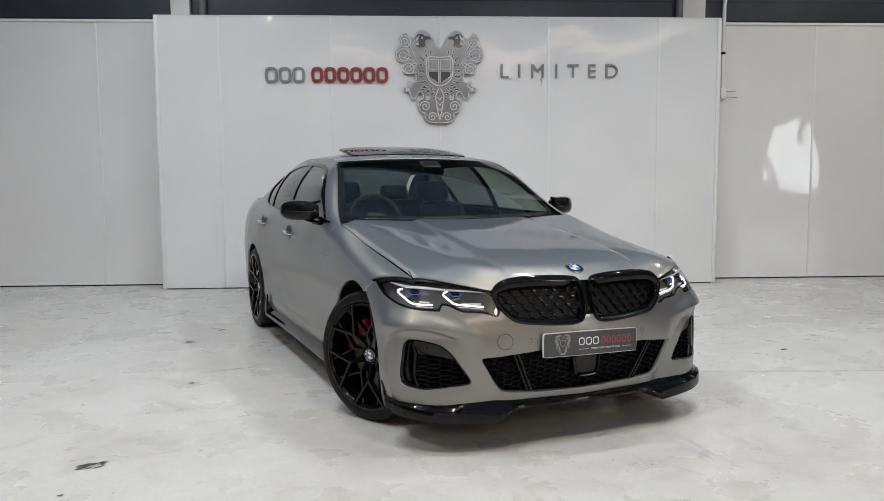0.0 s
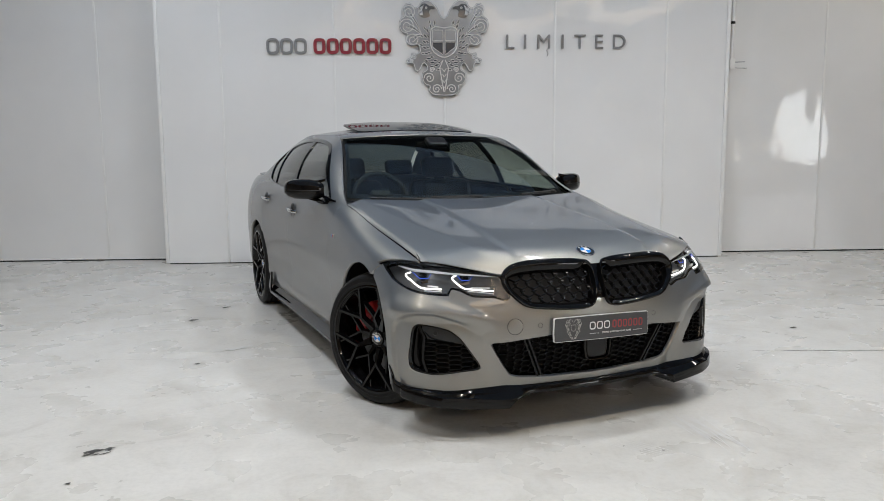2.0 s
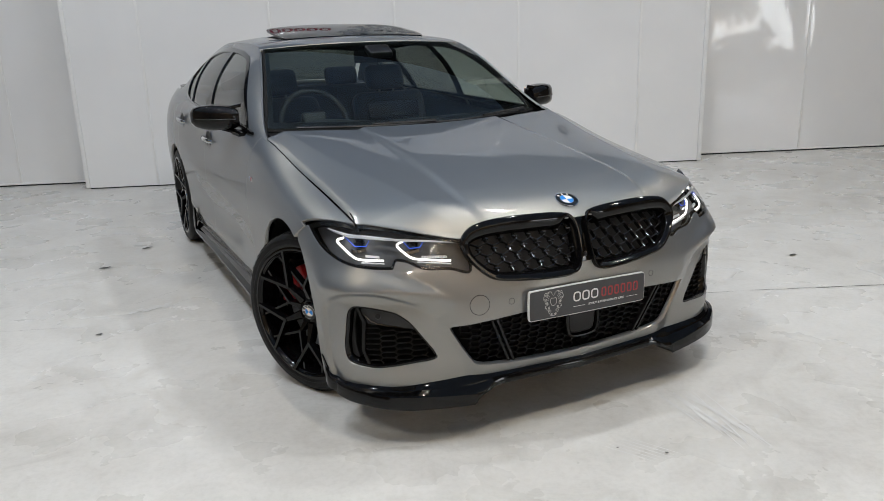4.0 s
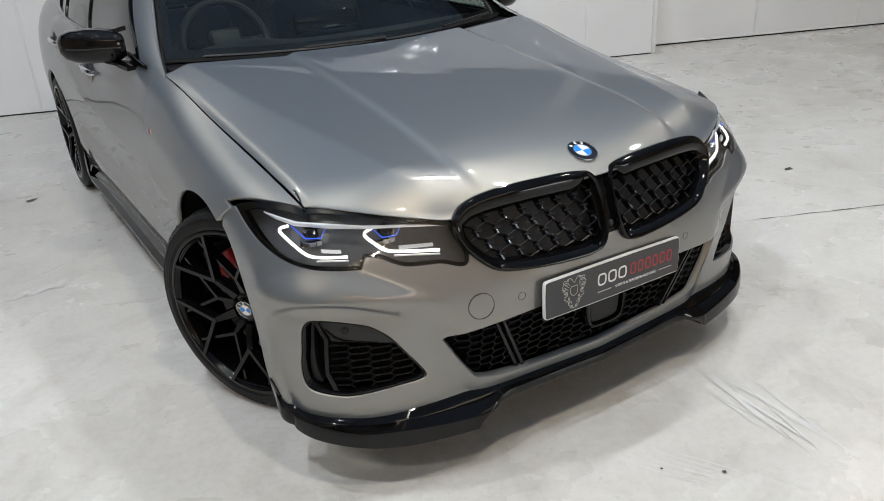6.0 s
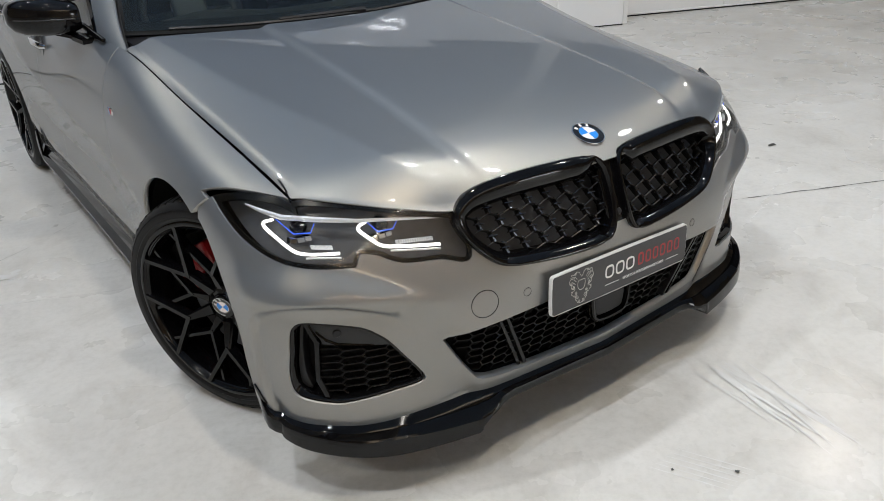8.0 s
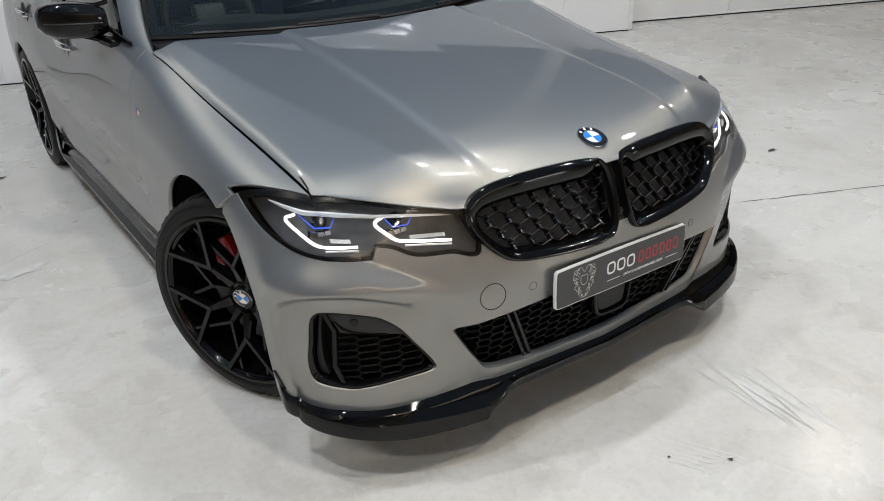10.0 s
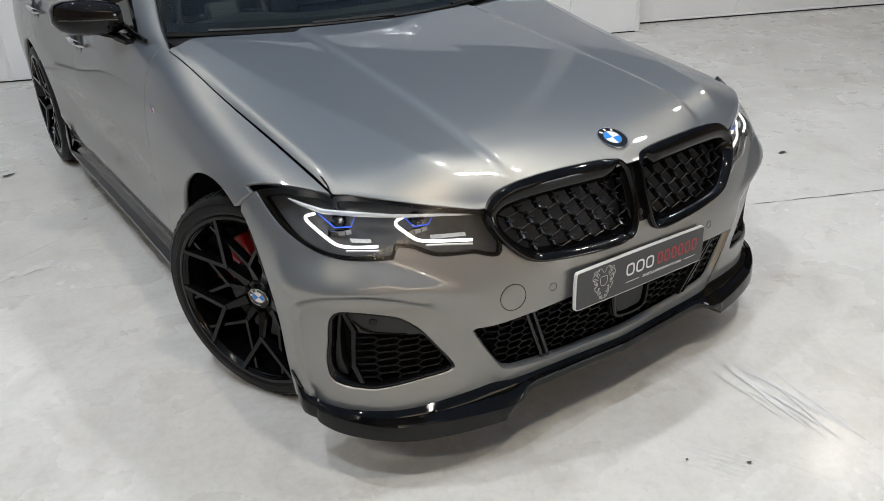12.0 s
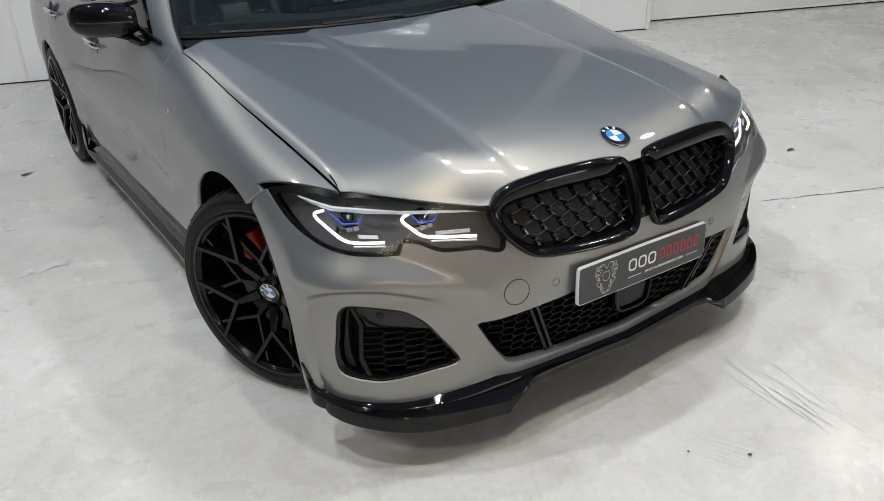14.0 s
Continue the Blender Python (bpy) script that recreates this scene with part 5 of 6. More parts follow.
    part("valve", moved(tube([(-0.090, 0, 0.243), (-0.100, 0, 0.222), (-0.104, 0, 0.212)], 0.004, 8), m), STEEL, rim)
    return w


STEER = 26.9
for x, y, steer, flip in ((-0.765, -0.004, STEER, 0), (0.765, 0.004, STEER, 180), (-0.790, 2.851, 0, 0), (0.790, 2.851, 0, 180)):
    w = wheel("gloss black multi-spoke alloy wheel with red brake caliper")
    w.matrix_local = Matrix.Translation((x, y, 0.335)) @ pose(0, 0, 0, 0, 0, steer + flip) @ pose(0, 0, 0, -41.3, 0, 0)

# wheel arch linings and floor pan
for y in (0.0, 2.851):
    for sg in (1, -1):
        n = 24
        verts = []
        for k, (x, r) in enumerate(((0.885, 0.386), (0.87, 0.392), (0.50, 0.392), (0.50, 0.0))):
            for i in range(n + 1):
                a = math.radians(-105 + 210 * i / n)
                verts.append((sg * x, y + r * math.sin(a), 0.335 + r * math.cos(a)))
        faces = [[k * (n + 1) + i, k * (n + 1) + i + 1, (k + 1) * (n + 1) + i + 1, (k + 1) * (n + 1) + i] for k in range(3) for i in range(n)]
        part("wheel_arch_lining", (verts, faces, None), BLACK_MATT, car, "black wheel arch lining")
part("floor_pan", joined(box(-0.50, 0.50, -0.62, 3.80, 0.165, 0.20, 0.01), box(-0.82, 0.82, 0.42, 2.42, 0.165, 0.20, 0.01), box(-0.62, 0.62, -0.58, -0.40, 0.19, 0.215, 0.01)), BLACK_MATT, car, "black underbody")

# ---- cabin, mirrors and side fittings ----
TRIM_DARK = material("dark_cabin_trim", (0.022, 0.022, 0.023), 0.6, vary=0.2, scale=12)
LEATHER = material("black_leather", (0.018, 0.018, 0.018), 0.45, vary=0.2, scale=15, bump=0.0006, bump_scale=220)
HEADLINER = material("dark_headliner", (0.05, 0.05, 0.05), 0.9, vary=0.1, scale=20)


def cushion(x0, x1, y0, y1, z0, z1, r=0.04):
    return box(x0, x1, y0, y1, z0, z1, r, 4)


part("headliner", skin(roof, arc(30, -0.97, 0.97), arc(30, 0.02, 1), [], 0, shift=-0.035), HEADLINER, car, "dark roof lining")
for m in (lambda g: g, mirrored):
    part("door_trim", m(skin(side, arc(60, 0.62, 3.0), arc(10, 0.1, 6.8), [], 0, shift=-0.055)), TRIM_DARK, car, "dark inner door trim")
    part("pillar_trim", m(skin(cabin, YC, WC, [side_out(DLO_OUT)], 0, shift=-0.025, flip=True)), TRIM_DARK, car, "dark pillar trim")
part("bulkhead", box(-0.78, 0.78, 0.44, 0.50, 0.30, 0.96, 0.01), BLACK_MATT, car, "black bulkhead under the windscreen")


def dash(x, q):
    x, q = np.broadcast_arrays(np.asarray(x, float), np.asarray(q, float))
    y = 0.52 + 0.23 * (np.abs(x) / 0.746) ** 2 + (0.62 - 0.2 * (np.abs(x) / 0.746) ** 2) * q
    z = 0.955 + 0.02 * np.sin(np.pi * np.clip(q * 1.1, 0, 1)) - 0.25 * np.clip((q - 0.72) / 0.28, 0, 1) ** 2 + 0.028 * np.exp(-((x + 0.37) / 0.16) ** 2) * np.clip(q * 2, 0, 1)
    return np.stack([x, y, z], -1)


part("dashboard", skin(dash, arc(50, -0.75, 0.75), arc(30, 0, 1), [], 0.05), TRIM_DARK, car, "dark moulded dashboard top")
part("display", moved(box(-0.16, 0.14, -0.006, 0.006, -0.06, 0.06, 0.006), Matrix.Translation((0.05, 1.06, 1.00)) @ pose(0, 0, 0, -8, 0, 0)), BLACK_GLOSS, car, "black display screen on the dashboard")
sw = Matrix.Translation((-0.37, 1.22, 0.955)) @ pose(0, 0, 0, 65, 0, 0)
wheel_rim = part("steering_wheel", moved(tube([(0.185 * math.cos(2 * math.pi * i / 40), 0.185 * math.sin(2 * math.pi * i / 40), 0) for i in range(40)], 0.016, 10, True), sw), LEATHER, car, "black leather steering wheel")
part("boss", moved(cushion(-0.07, 0.07, -0.06, 0.06, -0.02, 0.03, 0.02), sw), LEATHER, wheel_rim)
for a in (0, 180, 270):
    part("spoke", moved(box(0.05, 0.18, -0.018, 0.018, -0.008, 0.008, 0.006), sw @ pose(0, 0, 0, 0, 0, a)), BLACK_GLOSS, wheel_rim)
for x in (-0.37, 0.37):
    seat = part("front_seat", cushion(x - 0.25, x + 0.25, 1.25, 1.78, 0.36, 0.56, 0.06), LEATHER, car, "black leather front seat")
    lean = Matrix.Translation((x, 1.76, 0.50)) @ pose(0, 0, 0, -20, 0, 0)
    part("backrest", moved(cushion(-0.25, 0.25, -0.07, 0.07, 0.0, 0.58, 0.06), lean), LEATHER, seat)
    part("headrest", moved(cushion(-0.135, 0.135, -0.05, 0.05, 0.600, 0.765, 0.045), lean), LEATHER, seat)
    for dx in (-0.05, 0.05):
        part("headrest_post", moved(tube([(dx, 0, 0.54), (dx, 0, 0.65)], 0.007, 8), lean), STEEL, seat)
bench = part("rear_seat", cushion(-0.66, 0.66, 2.15, 2.70, 0.38, 0.55, 0.06), LEATHER, car, "black leather rear bench")
lean = Matrix.Translation((0, 2.68, 0.50)) @ pose(0, 0, 0, -24, 0, 0)
part("backrest", moved(cushion(-0.66, 0.66, -0.07, 0.07, 0, 0.60, 0.06), lean), LEATHER, bench)
for x in (-0.40, 0.40):
    part("headrest", moved(cushion(x - 0.13, x + 0.13, -0.045, 0.045, 0.60, 0.75, 0.04), lean), LEATHER, bench)
part("parcel_shelf", box(-0.64, 0.64, 2.85, 3.32, 1.02, 1.045, 0.01), TRIM_DARK, car, "dark parcel shelf")
part("rear_view_mirror", moved(cushion(-0.12, 0.12, -0.012, 0.018, -0.035, 0.035, 0.012), Matrix.Translation((0.0, 1.20, 1.300)) @ pose(0, 0, 0, 8, 0, -10)), BLACK_GLOSS, car, "black rear-view mirror")
part("sensor_cover", moved(cushion(-0.07, 0.07, -0.05, 0.05, -0.02, 0.02, 0.015), Matrix.Translation((0, 1.145, 1.325)) @ pose(0, 0, 0, 28, 0, 0)), BLACK_SATIN, car, "black sensor cover behind the windscreen")
part("cowl", skin(lambda x, q: np.stack(np.broadcast_arrays(x, bonnet_rear(x) - 0.01 + q * (screen_lo_y(x) - bonnet_rear(x) + 0.03), 0.965 + 0.012 * q + 0 * x), -1), arc(40, -0.76, 0.76), arc(5, 0, 1), [], 0.01), BLACK_SATIN, car, "black scuttle panel under the windscreen")
for x0, x1 in ((-0.62, 0.04), (-0.02, 0.64)):
    pts = [Vector(windscreen(x / 0.745, 0.0)) + Vector((0, -0.022, 0.006)) for x in np.linspace(x0, x1, 9)]
    blade = part("wiper", tube(pts, 0.006, 6), BLACK_SATIN, car, "black windscreen wiper")
    part("arm", tube([pts[4] + Vector((0, 0, 0.008)), Vector(windscreen((x1 - 0.02) / 0.745, 0.0)) + Vector((0, -0.025, 0.014))], [0.006, 0.010], 6), BLACK_SATIN, blade)

# door mirrors
for sg in (1, -1):
    st = [(0.848, 0.945, 1.040, 0.058, 0.042), (0.868, 0.950, 1.043, 0.074, 0.052), (0.915, 0.965, 1.046, 0.086, 0.060), (0.965, 0.988, 1.047, 0.086, 0.062), (1.012, 1.014, 1.047, 0.074, 0.057), (1.040, 1.034, 1.047, 0.054, 0.045), (1.054, 1.046, 1.047, 0.026, 0.024)]
    n = 32
    verts = []
    for x, y, z, ry, rz in st:
        for i in range(n):
            a = 2 * math.pi * i / n
            c, s = math.cos(a), math.sin(a)
            q = 0.62
            yy = (abs(c) ** q) * (1 if c > 0 else -1)
            zz = (abs(s) ** q) * (1 if s > 0 else -1)
            yy = min(yy, 0.72)
            verts.append((sg * x, y + ry * yy, z + rz * zz + 0.012 * (1.053 - x) * 0))
    faces = [[k * n + i, k * n + (i + 1) % n, (k + 1) * n + (i + 1) % n, (k + 1) * n + i] for k in range(len(st) - 1) for i in range(n)] + [list(range(n))[::-1], [(len(st) - 1) * n + i for i in range(n)]]
    if sg < 0:
        faces = [f[::-1] for f in faces]
    mirror = part("door_mirror", (verts, faces, None), BLACK_GLOSS, car, "gloss black door mirror with pointed cap", angle=50)
    part("cap_horn", joined(bar((sg * 0.940, 0.968, 1.104), (sg * 0.872, 0.942, 1.100), 0.080, 0.050, 0.024, (0, 0, 1)), bar((sg * 0.874, 0.942, 1.100), (sg * 0.828, 0.925, 1.110), 0.050, 0.008, 0.016, (0, 0, 1))), BLACK_GLOSS, mirror)
    part("cap_joint", tube([(sg * x, y - ry * 1.0 - 0.0005, z - 0.004) for x, y, z, ry, rz in st[1:6]], 0.0025, 6), BLACK_SATIN, mirror)
    part("glass", moved(box(-0.062, 0.062, -0.003, 0.003, -0.040, 0.040, 0.003), Matrix.Translation((sg * 0.955, 1.052, 1.047)) @ pose(0, 0, 0, 0, 0, sg * -12)), CHROME, mirror)
    foot = [Vector((sg * 0.905, 0.965, 0.998)), Vector((sg * 0.865, 0.920, 0.985)), Vector((sg * 0.838, 0.840, 0.978))]
    part("foot", joined(bar(foot[0], foot[1], 0.060, 0.050, 0.014, (0, 0, 1)), bar(foot[1], foot[2], 0.050, 0.070, 0.018, (0, 0, 1))), BLACK_GLOSS, mirror)
    part("corner_trim", joined(bar((sg * 0.842, 0.965, 1.0), (sg * 0.835, 0.72, 0.985), 0.03, 0.012, 0.012, (sg, 0, 0.3))), BLACK_GLOSS, mirror)

# door handles, wing badges, side skirts
for sg in (-1, 1):
    for y, z in ((1.565, 0.872), (2.47, 0.905)):
        xs = [abs(float(side(yy, 2.1)[0])) for yy in (y - 0.11, y, y + 0.11)]
        h = part("door_handle", tube([(sg * (xs[0] + 0.002), y - 0.118, z - 0.002), (sg * (xs[0] + 0.016), y - 0.090, z), (sg * (xs[1] + 0.026), y, z + 0.003), (sg * (xs[2] + 0.020), y + 0.085, z + 0.006), (sg * (xs[2] + 0.002), y + 0.112, z + 0.006)], [0.008, 0.012, 0.0125, 0.012, 0.009], 12), PAINT, car, "grey metallic pull handle")
        part("cup", moved(turned([(0.0, 0.004), (0.034, 0.001), (0.050, -0.004), (0.056, 0.003)], 28), Matrix.Translation((sg * (xs[1] + 0.002), y, z - 0.004)) @ pose(0, 0, 0, 0, 0, 0 if sg < 0 else 180)), TRIM_DARK, h)
    m = Matrix.Translation((sg * (abs(float(side(0.54, 2.55)[0])) + 0.002), 0.54, 0.800)) @ pose(0, 0, 0, 0, 0, -90 if sg < 0 else 90)
    badge = part("wing_badge", moved(box(-0.020, 0.020, -0.002, 0.004, -0.011, 0.011, 0.002), m), CHROME, car, "small bright badge with coloured stripes")
    for i, c in enumerate((BLUE_ENAMEL, BLACK_ENAMEL, RED_PRINT)):
        part("stripe", moved(box(-0.018 + 0.009 * i, -0.011 + 0.009 * i, -0.0032, 0, -0.009, 0.009, 0), m), c, badge)
    verts = []
    ys = np.linspace(0.42, 2.46, 40)
    for y in ys:
        w = float(half_width(y))
        t = min(1, (y - 0.42) / 0.12, (2.46 - y) / 0.12)
        for dx, z in ((-0.045, 0.238), (-0.034, 0.214), (-0.026, 0.192), (0.016 * t - 0.016, 0.178), (0.016 * t - 0.016, 0.166), (-0.06, 0.160)):
            verts.append((sg * (w + dx), y, z))
    faces = [[i * 6 + j, i * 6 + j + 1, (i + 1) * 6 + j + 1, (i + 1) * 6 + j] for i in range(39) for j in range(5)] + [list(range(6))[::-1], [39 * 6 + j for j in range(6)]]
    part("side_skirt", (verts, faces if sg < 0 else [f[::-1] for f in faces], None), BLACK_GLOSS, car, "gloss black side skirt blade", angle=25)
    part("skirt_fin", joined(bar((sg * 0.905, 2.44, 0.185), (sg * 0.915, 2.30, 0.34), 0.10, 0.012, 0.012, (sg, 0, 0))), BLACK_GLOSS, car, "gloss black rear skirt fin")

# ---- sign, columns and pipes on the wall ----
SIGN_GREY = material("grey_sign_acrylic", (0.20, 0.20, 0.205), 0.35, 0.3, vary=0.08, scale=10)
SIGN_RED = material("dark_red_sign_acrylic", (0.23, 0.012, 0.03), 0.25, 0, 0.5)
SIGN_SIDE = material("sign_edge_grey", (0.13, 0.13, 0.135), 0.4)
CREST_METAL = material("polished_crest_metal", (0.25, 0.27, 0.30), 0.3, 0.9, vary=0.15, scale=6)
CREST_DARK = material("dark_crest_enamel", (0.035, 0.045, 0.06), 0.15, 0, 0.6)
CREST_LINE = material("white_crest_line", (0.62, 0.63, 0.64), 0.35)


for s0, s1, n, mat, stroke, lab in ((1.205, 1.640, 3, SIGN_GREY, 0.028, "grey raised sign block on the white screen"), (1.722, 2.576, 6, SIGN_RED, 0.036, "dark red raised sign block on the white screen")):
    w = (s1 - s0 + 0.022) / n
    for i in range(n):
        b = part("sign_letter_block", letter_frame(w - 0.022, 0.165, stroke, 0.026), mat, None, lab, angle=30, category="sign", group="sign blocks")
        b.matrix_world = ROOM @ Matrix.Translation((s0 + w * i + (w - 0.022) / 2, -0.006, 2.422))
for ch, s0 in zip("LIMITED", (3.905, 4.080, 4.290, 4.505, 4.700, 4.915, 5.145)):
    b = writing(ch, 0.225, 0.012, SIGN_GREY, None, ROOM @ Matrix.Translation((s0, -0.016, 2.462)), "sign_letter")
    tagged(b, "slim grey raised letter on the white screen", "sign letter", "sign letters")
part("wall_crack", tube([tuple(ROOM @ Vector(q)) for q in ((4.335, -0.004, 2.40), (4.325, -0.004, 2.37), (4.345, -0.004, 2.345), (4.330, -0.004, 2.31))], 0.003, 5), SIGN_SIDE, None, "thin dark crack under a sign letter", category="crack")

crest = thing("wall_crest", "large polished metal crest with shield and wings on the screen", "crest", at=ROOM @ Matrix.Translation((3.165, 0, 2.40)))
half = [(0.0, 165), (33, 115), (58, 85), (88, 72), (118, 82), (133, 106), (150, 112), (172, 90), (198, 94), (210, 120), (203, 150), (227, 170), (233, 205), (218, 236), (192, 246), (200, 266), (192, 290), (168, 305), (136, 300), (128, 332), (143, 345), (168, 340), (174, 364), (197, 376), (188, 395), (163, 396), (152, 430), (132, 435), (118, 414), (104, 396), (90, 424), (113, 440), (115, 476), (98, 505), (78, 511), (80, 536), (57, 556), (22, 561), (0, 562)]
half = np.array([(a / 468, (316 - b) / 468) for a, b in half])
loop = np.concatenate([half[::-1], half[1:-1] * (-1, 1)])
loop = outline([tuple(q) for q in loop], 3)
slab = lambda q, y0, y1: ([(x, y0, z) for x, z in q] + [(x, y1, z) for x, z in q], [list(range(len(q))), [len(q) + i for i in range(len(q))][::-1]] + [[(i + 1) % len(q), i, len(q) + i, len(q) + (i + 1) % len(q)] for i in range(len(q))], None)
part("back_plate", slab(loop, -0.050, -0.006), CREST_METAL, crest, "polished metal back plate")
part("edge_line", tube([(x, -0.050, z) for x, z in inset(loop, 0.008)], 0.005, 6, True), CREST_LINE, crest)
shield = outline([(0, 0.215), (0.10, 0.225), (0.145, 0.19), (0.145, 0.02), (0.10, -0.06), (0.0, -0.105), (-0.10, -0.06), (-0.145, 0.02), (-0.145, 0.19), (-0.10, 0.225)], 4)
face = part("shield", slab(shield, -0.060, -0.048), CREST_METAL, crest, "polished shield")
part("shield_rim", tube([(x, -0.060, z) for x, z in shield], 0.007, 6, True), CREST_LINE, face)
for sx in (-1, 1):
    for lo, hi, mat in ((0.075, 0.19, CREST_METAL), (-0.055, 0.06, CREST_DARK)):
        q = outline([(sx * 0.012, lo if lo > 0 else lo - 0.02), (sx * 0.125, lo if lo > 0 else lo + 0.06), (sx * 0.125, hi), (sx * 0.012, hi)], 2, sharp=range(4))
        part("quarter", slab(q, -0.066, -0.055) if sx > 0 else slab(q[::-1], -0.066, -0.055), mat, face)
        part("quarter_rim", tube([(x, -0.066, z) for x, z in q], 0.004, 5, True), CREST_LINE, face)
    # neck and wing feathers as dark cut-outs with pale edges, in rows beside the shield
    for row, (r0, n) in enumerate(((0.185, 9), (0.222, 10), (0.258, 8))):
        for k in range(n):
            a = math.radians(-78 + 150 * (k + 0.5 * (row % 2)) / n)
            c = Vector((sx * (0.015 + r0 * math.cos(a) * 0.92), -0.052, 0.045 + r0 * math.sin(a) * 1.12))
            size = 0.85 + 0.25 * (row % 2)
            leaf = outline([(0, -0.026 * size), (0.0085 * size, 0.002), (0, 0.026 * size), (-0.0085 * size, 0.002)], 3, sharp=(0, 2))
            turn = pose(0, 0, 0, 0, sx * (55 - math.degrees(a) * 0.75), 0)
            feather = part("feather", moved(slab(leaf, -0.005, 0.004), Matrix.Translation(c) @ turn), CREST_DARK, crest, "dark feather cut-out")
            part("feather_edge", moved(tube([(x, -0.005, z) for x, z in inset(leaf, -0.004)], 0.0028, 4, True), Matrix.Translation(c) @ turn), CREST_LINE, feather)
    # plumes: three curled lobes, each with a pale rim and inner vein
    for cx, cz, r, lean in ((0.385, 0.385, 0.075, 35), (0.405, 0.235, 0.085, 5), (0.345, 0.085, 0.075, -25)):
        spiral = [(sx * (cx + r * (1 - t / 34) * math.cos(0.42 * t + math.radians(lean))), -0.053, cz + r * (1 - t / 34) * math.sin(0.42 * t + math.radians(lean))) for t in range(30)]
        plume = part("plume_scroll", tube(spiral, [0.0065 - 0.00013 * t for t in range(30)], 6), CREST_LINE, crest, "pale curled plume line")
        for d in (-0.03, 0.0, 0.03):
            vein = [(sx * (0.235 + (cx - 0.235) * u), -0.052, 0.12 + (cz + d - 0.12) * u + 0.03 * math.sin(math.pi * u)) for u in (0.0, 0.25, 0.5, 0.75, 0.95)]
            part("plume_vein", tube(vein, [0.003, 0.004, 0.0045, 0.004, 0.002], 5), CREST_LINE if d else CREST_DARK, plume)
    # bird head: beak, crest and eye
    head = part("head", moved(slab(outline([(-0.055, -0.075), (0.03, -0.085), (0.06, -0.01), (0.035, 0.045), (-0.015, 0.06), (-0.055, 0.035), (-0.10, 0.028), (-0.115, 0.002), (-0.07, 0.0), (-0.05, -0.03)], 4), -0.016, 0.0) if sx > 0 else mirrored(slab(outline([(-0.055, -0.075), (0.03, -0.085), (0.06, -0.01), (0.035, 0.045), (-0.015, 0.06), (-0.055, 0.035), (-0.10, 0.028), (-0.115, 0.002), (-0.07, 0.0), (-0.05, -0.03)], 4), -0.016, 0.0)), Matrix.Translation((sx * 0.215, -0.046, 0.415))), CREST_DARK, crest, "dark enamelled bird head")
    part("eye", tube([(sx * 0.195 + 0.010 * math.cos(0.7 * t), -0.063, 0.43 + 0.010 * math.sin(0.7 * t)) for t in range(9)], 0.004, 5, True), CREST_LINE, head)
    for d in range(4):
        part("head_feather", tube([(sx * (0.225 + 0.016 * d), -0.064, 0.46 - 0.012 * d), (sx * (0.245 + 0.012 * d), -0.064, 0.41 - 0.012 * d), (sx * (0.235 + 0.006 * d), -0.064, 0.35)], 0.0045, 5), CREST_LINE, head)
    # claws and lower scrolls
    for cx, cz, r, turn in ((0.335, -0.10, 0.030, 1), (0.365, -0.145, 0.022, -1), (0.165, -0.33, 0.062, 1), (0.085, -0.45, 0.055, -1), (0.135, -0.24, 0.030, -1)):
        pts = [(sx * (cx + turn * r * (1 - t / 22) * math.cos(0.55 * t)), -0.053, cz + r * (1 - t / 22) * math.sin(0.55 * t)) for t in range(20)]
        part("scroll", tube(pts, 0.006, 6), CREST_LINE, crest)
    part("stem", tube([(sx * 0.01, -0.053, -0.13), (sx * 0.05, -0.053, -0.22), (sx * 0.03, -0.053, -0.34), (sx * 0.005, -0.053, -0.48)], 0.006, 6), CREST_LINE, crest)
    for k in range(4):
        part("leaf_line", tube([(0, -0.053, -0.44 + 0.06 * k), (sx * 0.02, -0.053, -0.41 + 0.06 * k), (sx * 0.045, -0.053, -0.405 + 0.06 * k)], [0.005, 0.004, 0.002], 5), CREST_LINE, crest)

# columns and pipes above the screen
for s0, s1 in ((0.085, 0.30), (6.09, 6.36)):
    room_part("column", box(s0, s1, 0.31, 0.395, 0, ZC, 0.006), CREAM, "pale painted steel column behind the screen", category="column")
for s0 in (0.44, 6.06):
    ob = part("pipe", tube([(s0, 0.35, 0.0), (s0, 0.35, ZC)], 0.045, 14), SIGN_SIDE, None, "grey service pipe beside a column", category="pipe")
    ob.matrix_world = ROOM
drop = thing("drop_pipe", "white conduit ending in an outlet on the wall", "pipe", at=ROOM @ Matrix.Translation((6.60, 0.335, 2.30)))
part("conduit", tube([(0, 0, 0.0), (0, 0, 1.0), (0.02, 0, 1.12)], 0.022, 12), TRIM_WHITE, drop)
part("collar", tube([(0, 0, 0.42), (0, 0, 0.45)], 0.027, 12), BLACK_SATIN, drop)
part("outlet", box(-0.035, 0.035, -0.04, 0.03, -0.10, 0.02, 0.012), TRIM_WHITE, drop)
part("tap", tube([(0.03, -0.01, -0.02), (0.16, -0.01, -0.015)], 0.006, 8), STEEL, drop)
part("tap", tube([(0.03, -0.01, -0.085), (0.18, -0.01, -0.090)], 0.005, 8), STEEL, drop)

# blockwork courses of the dark wall above the sheeting
course = material("navy_mortar", (0.006, 0.008, 0.012), 0.7)
for i in range(11):
    z = 3.12 + i * 0.225
    room_part("mortar_course", box(X0, X1, Y1 - 0.0035, Y1 + 0.01, z, z + 0.010, 0), course, "recess line of blockwork courses", category="wall")

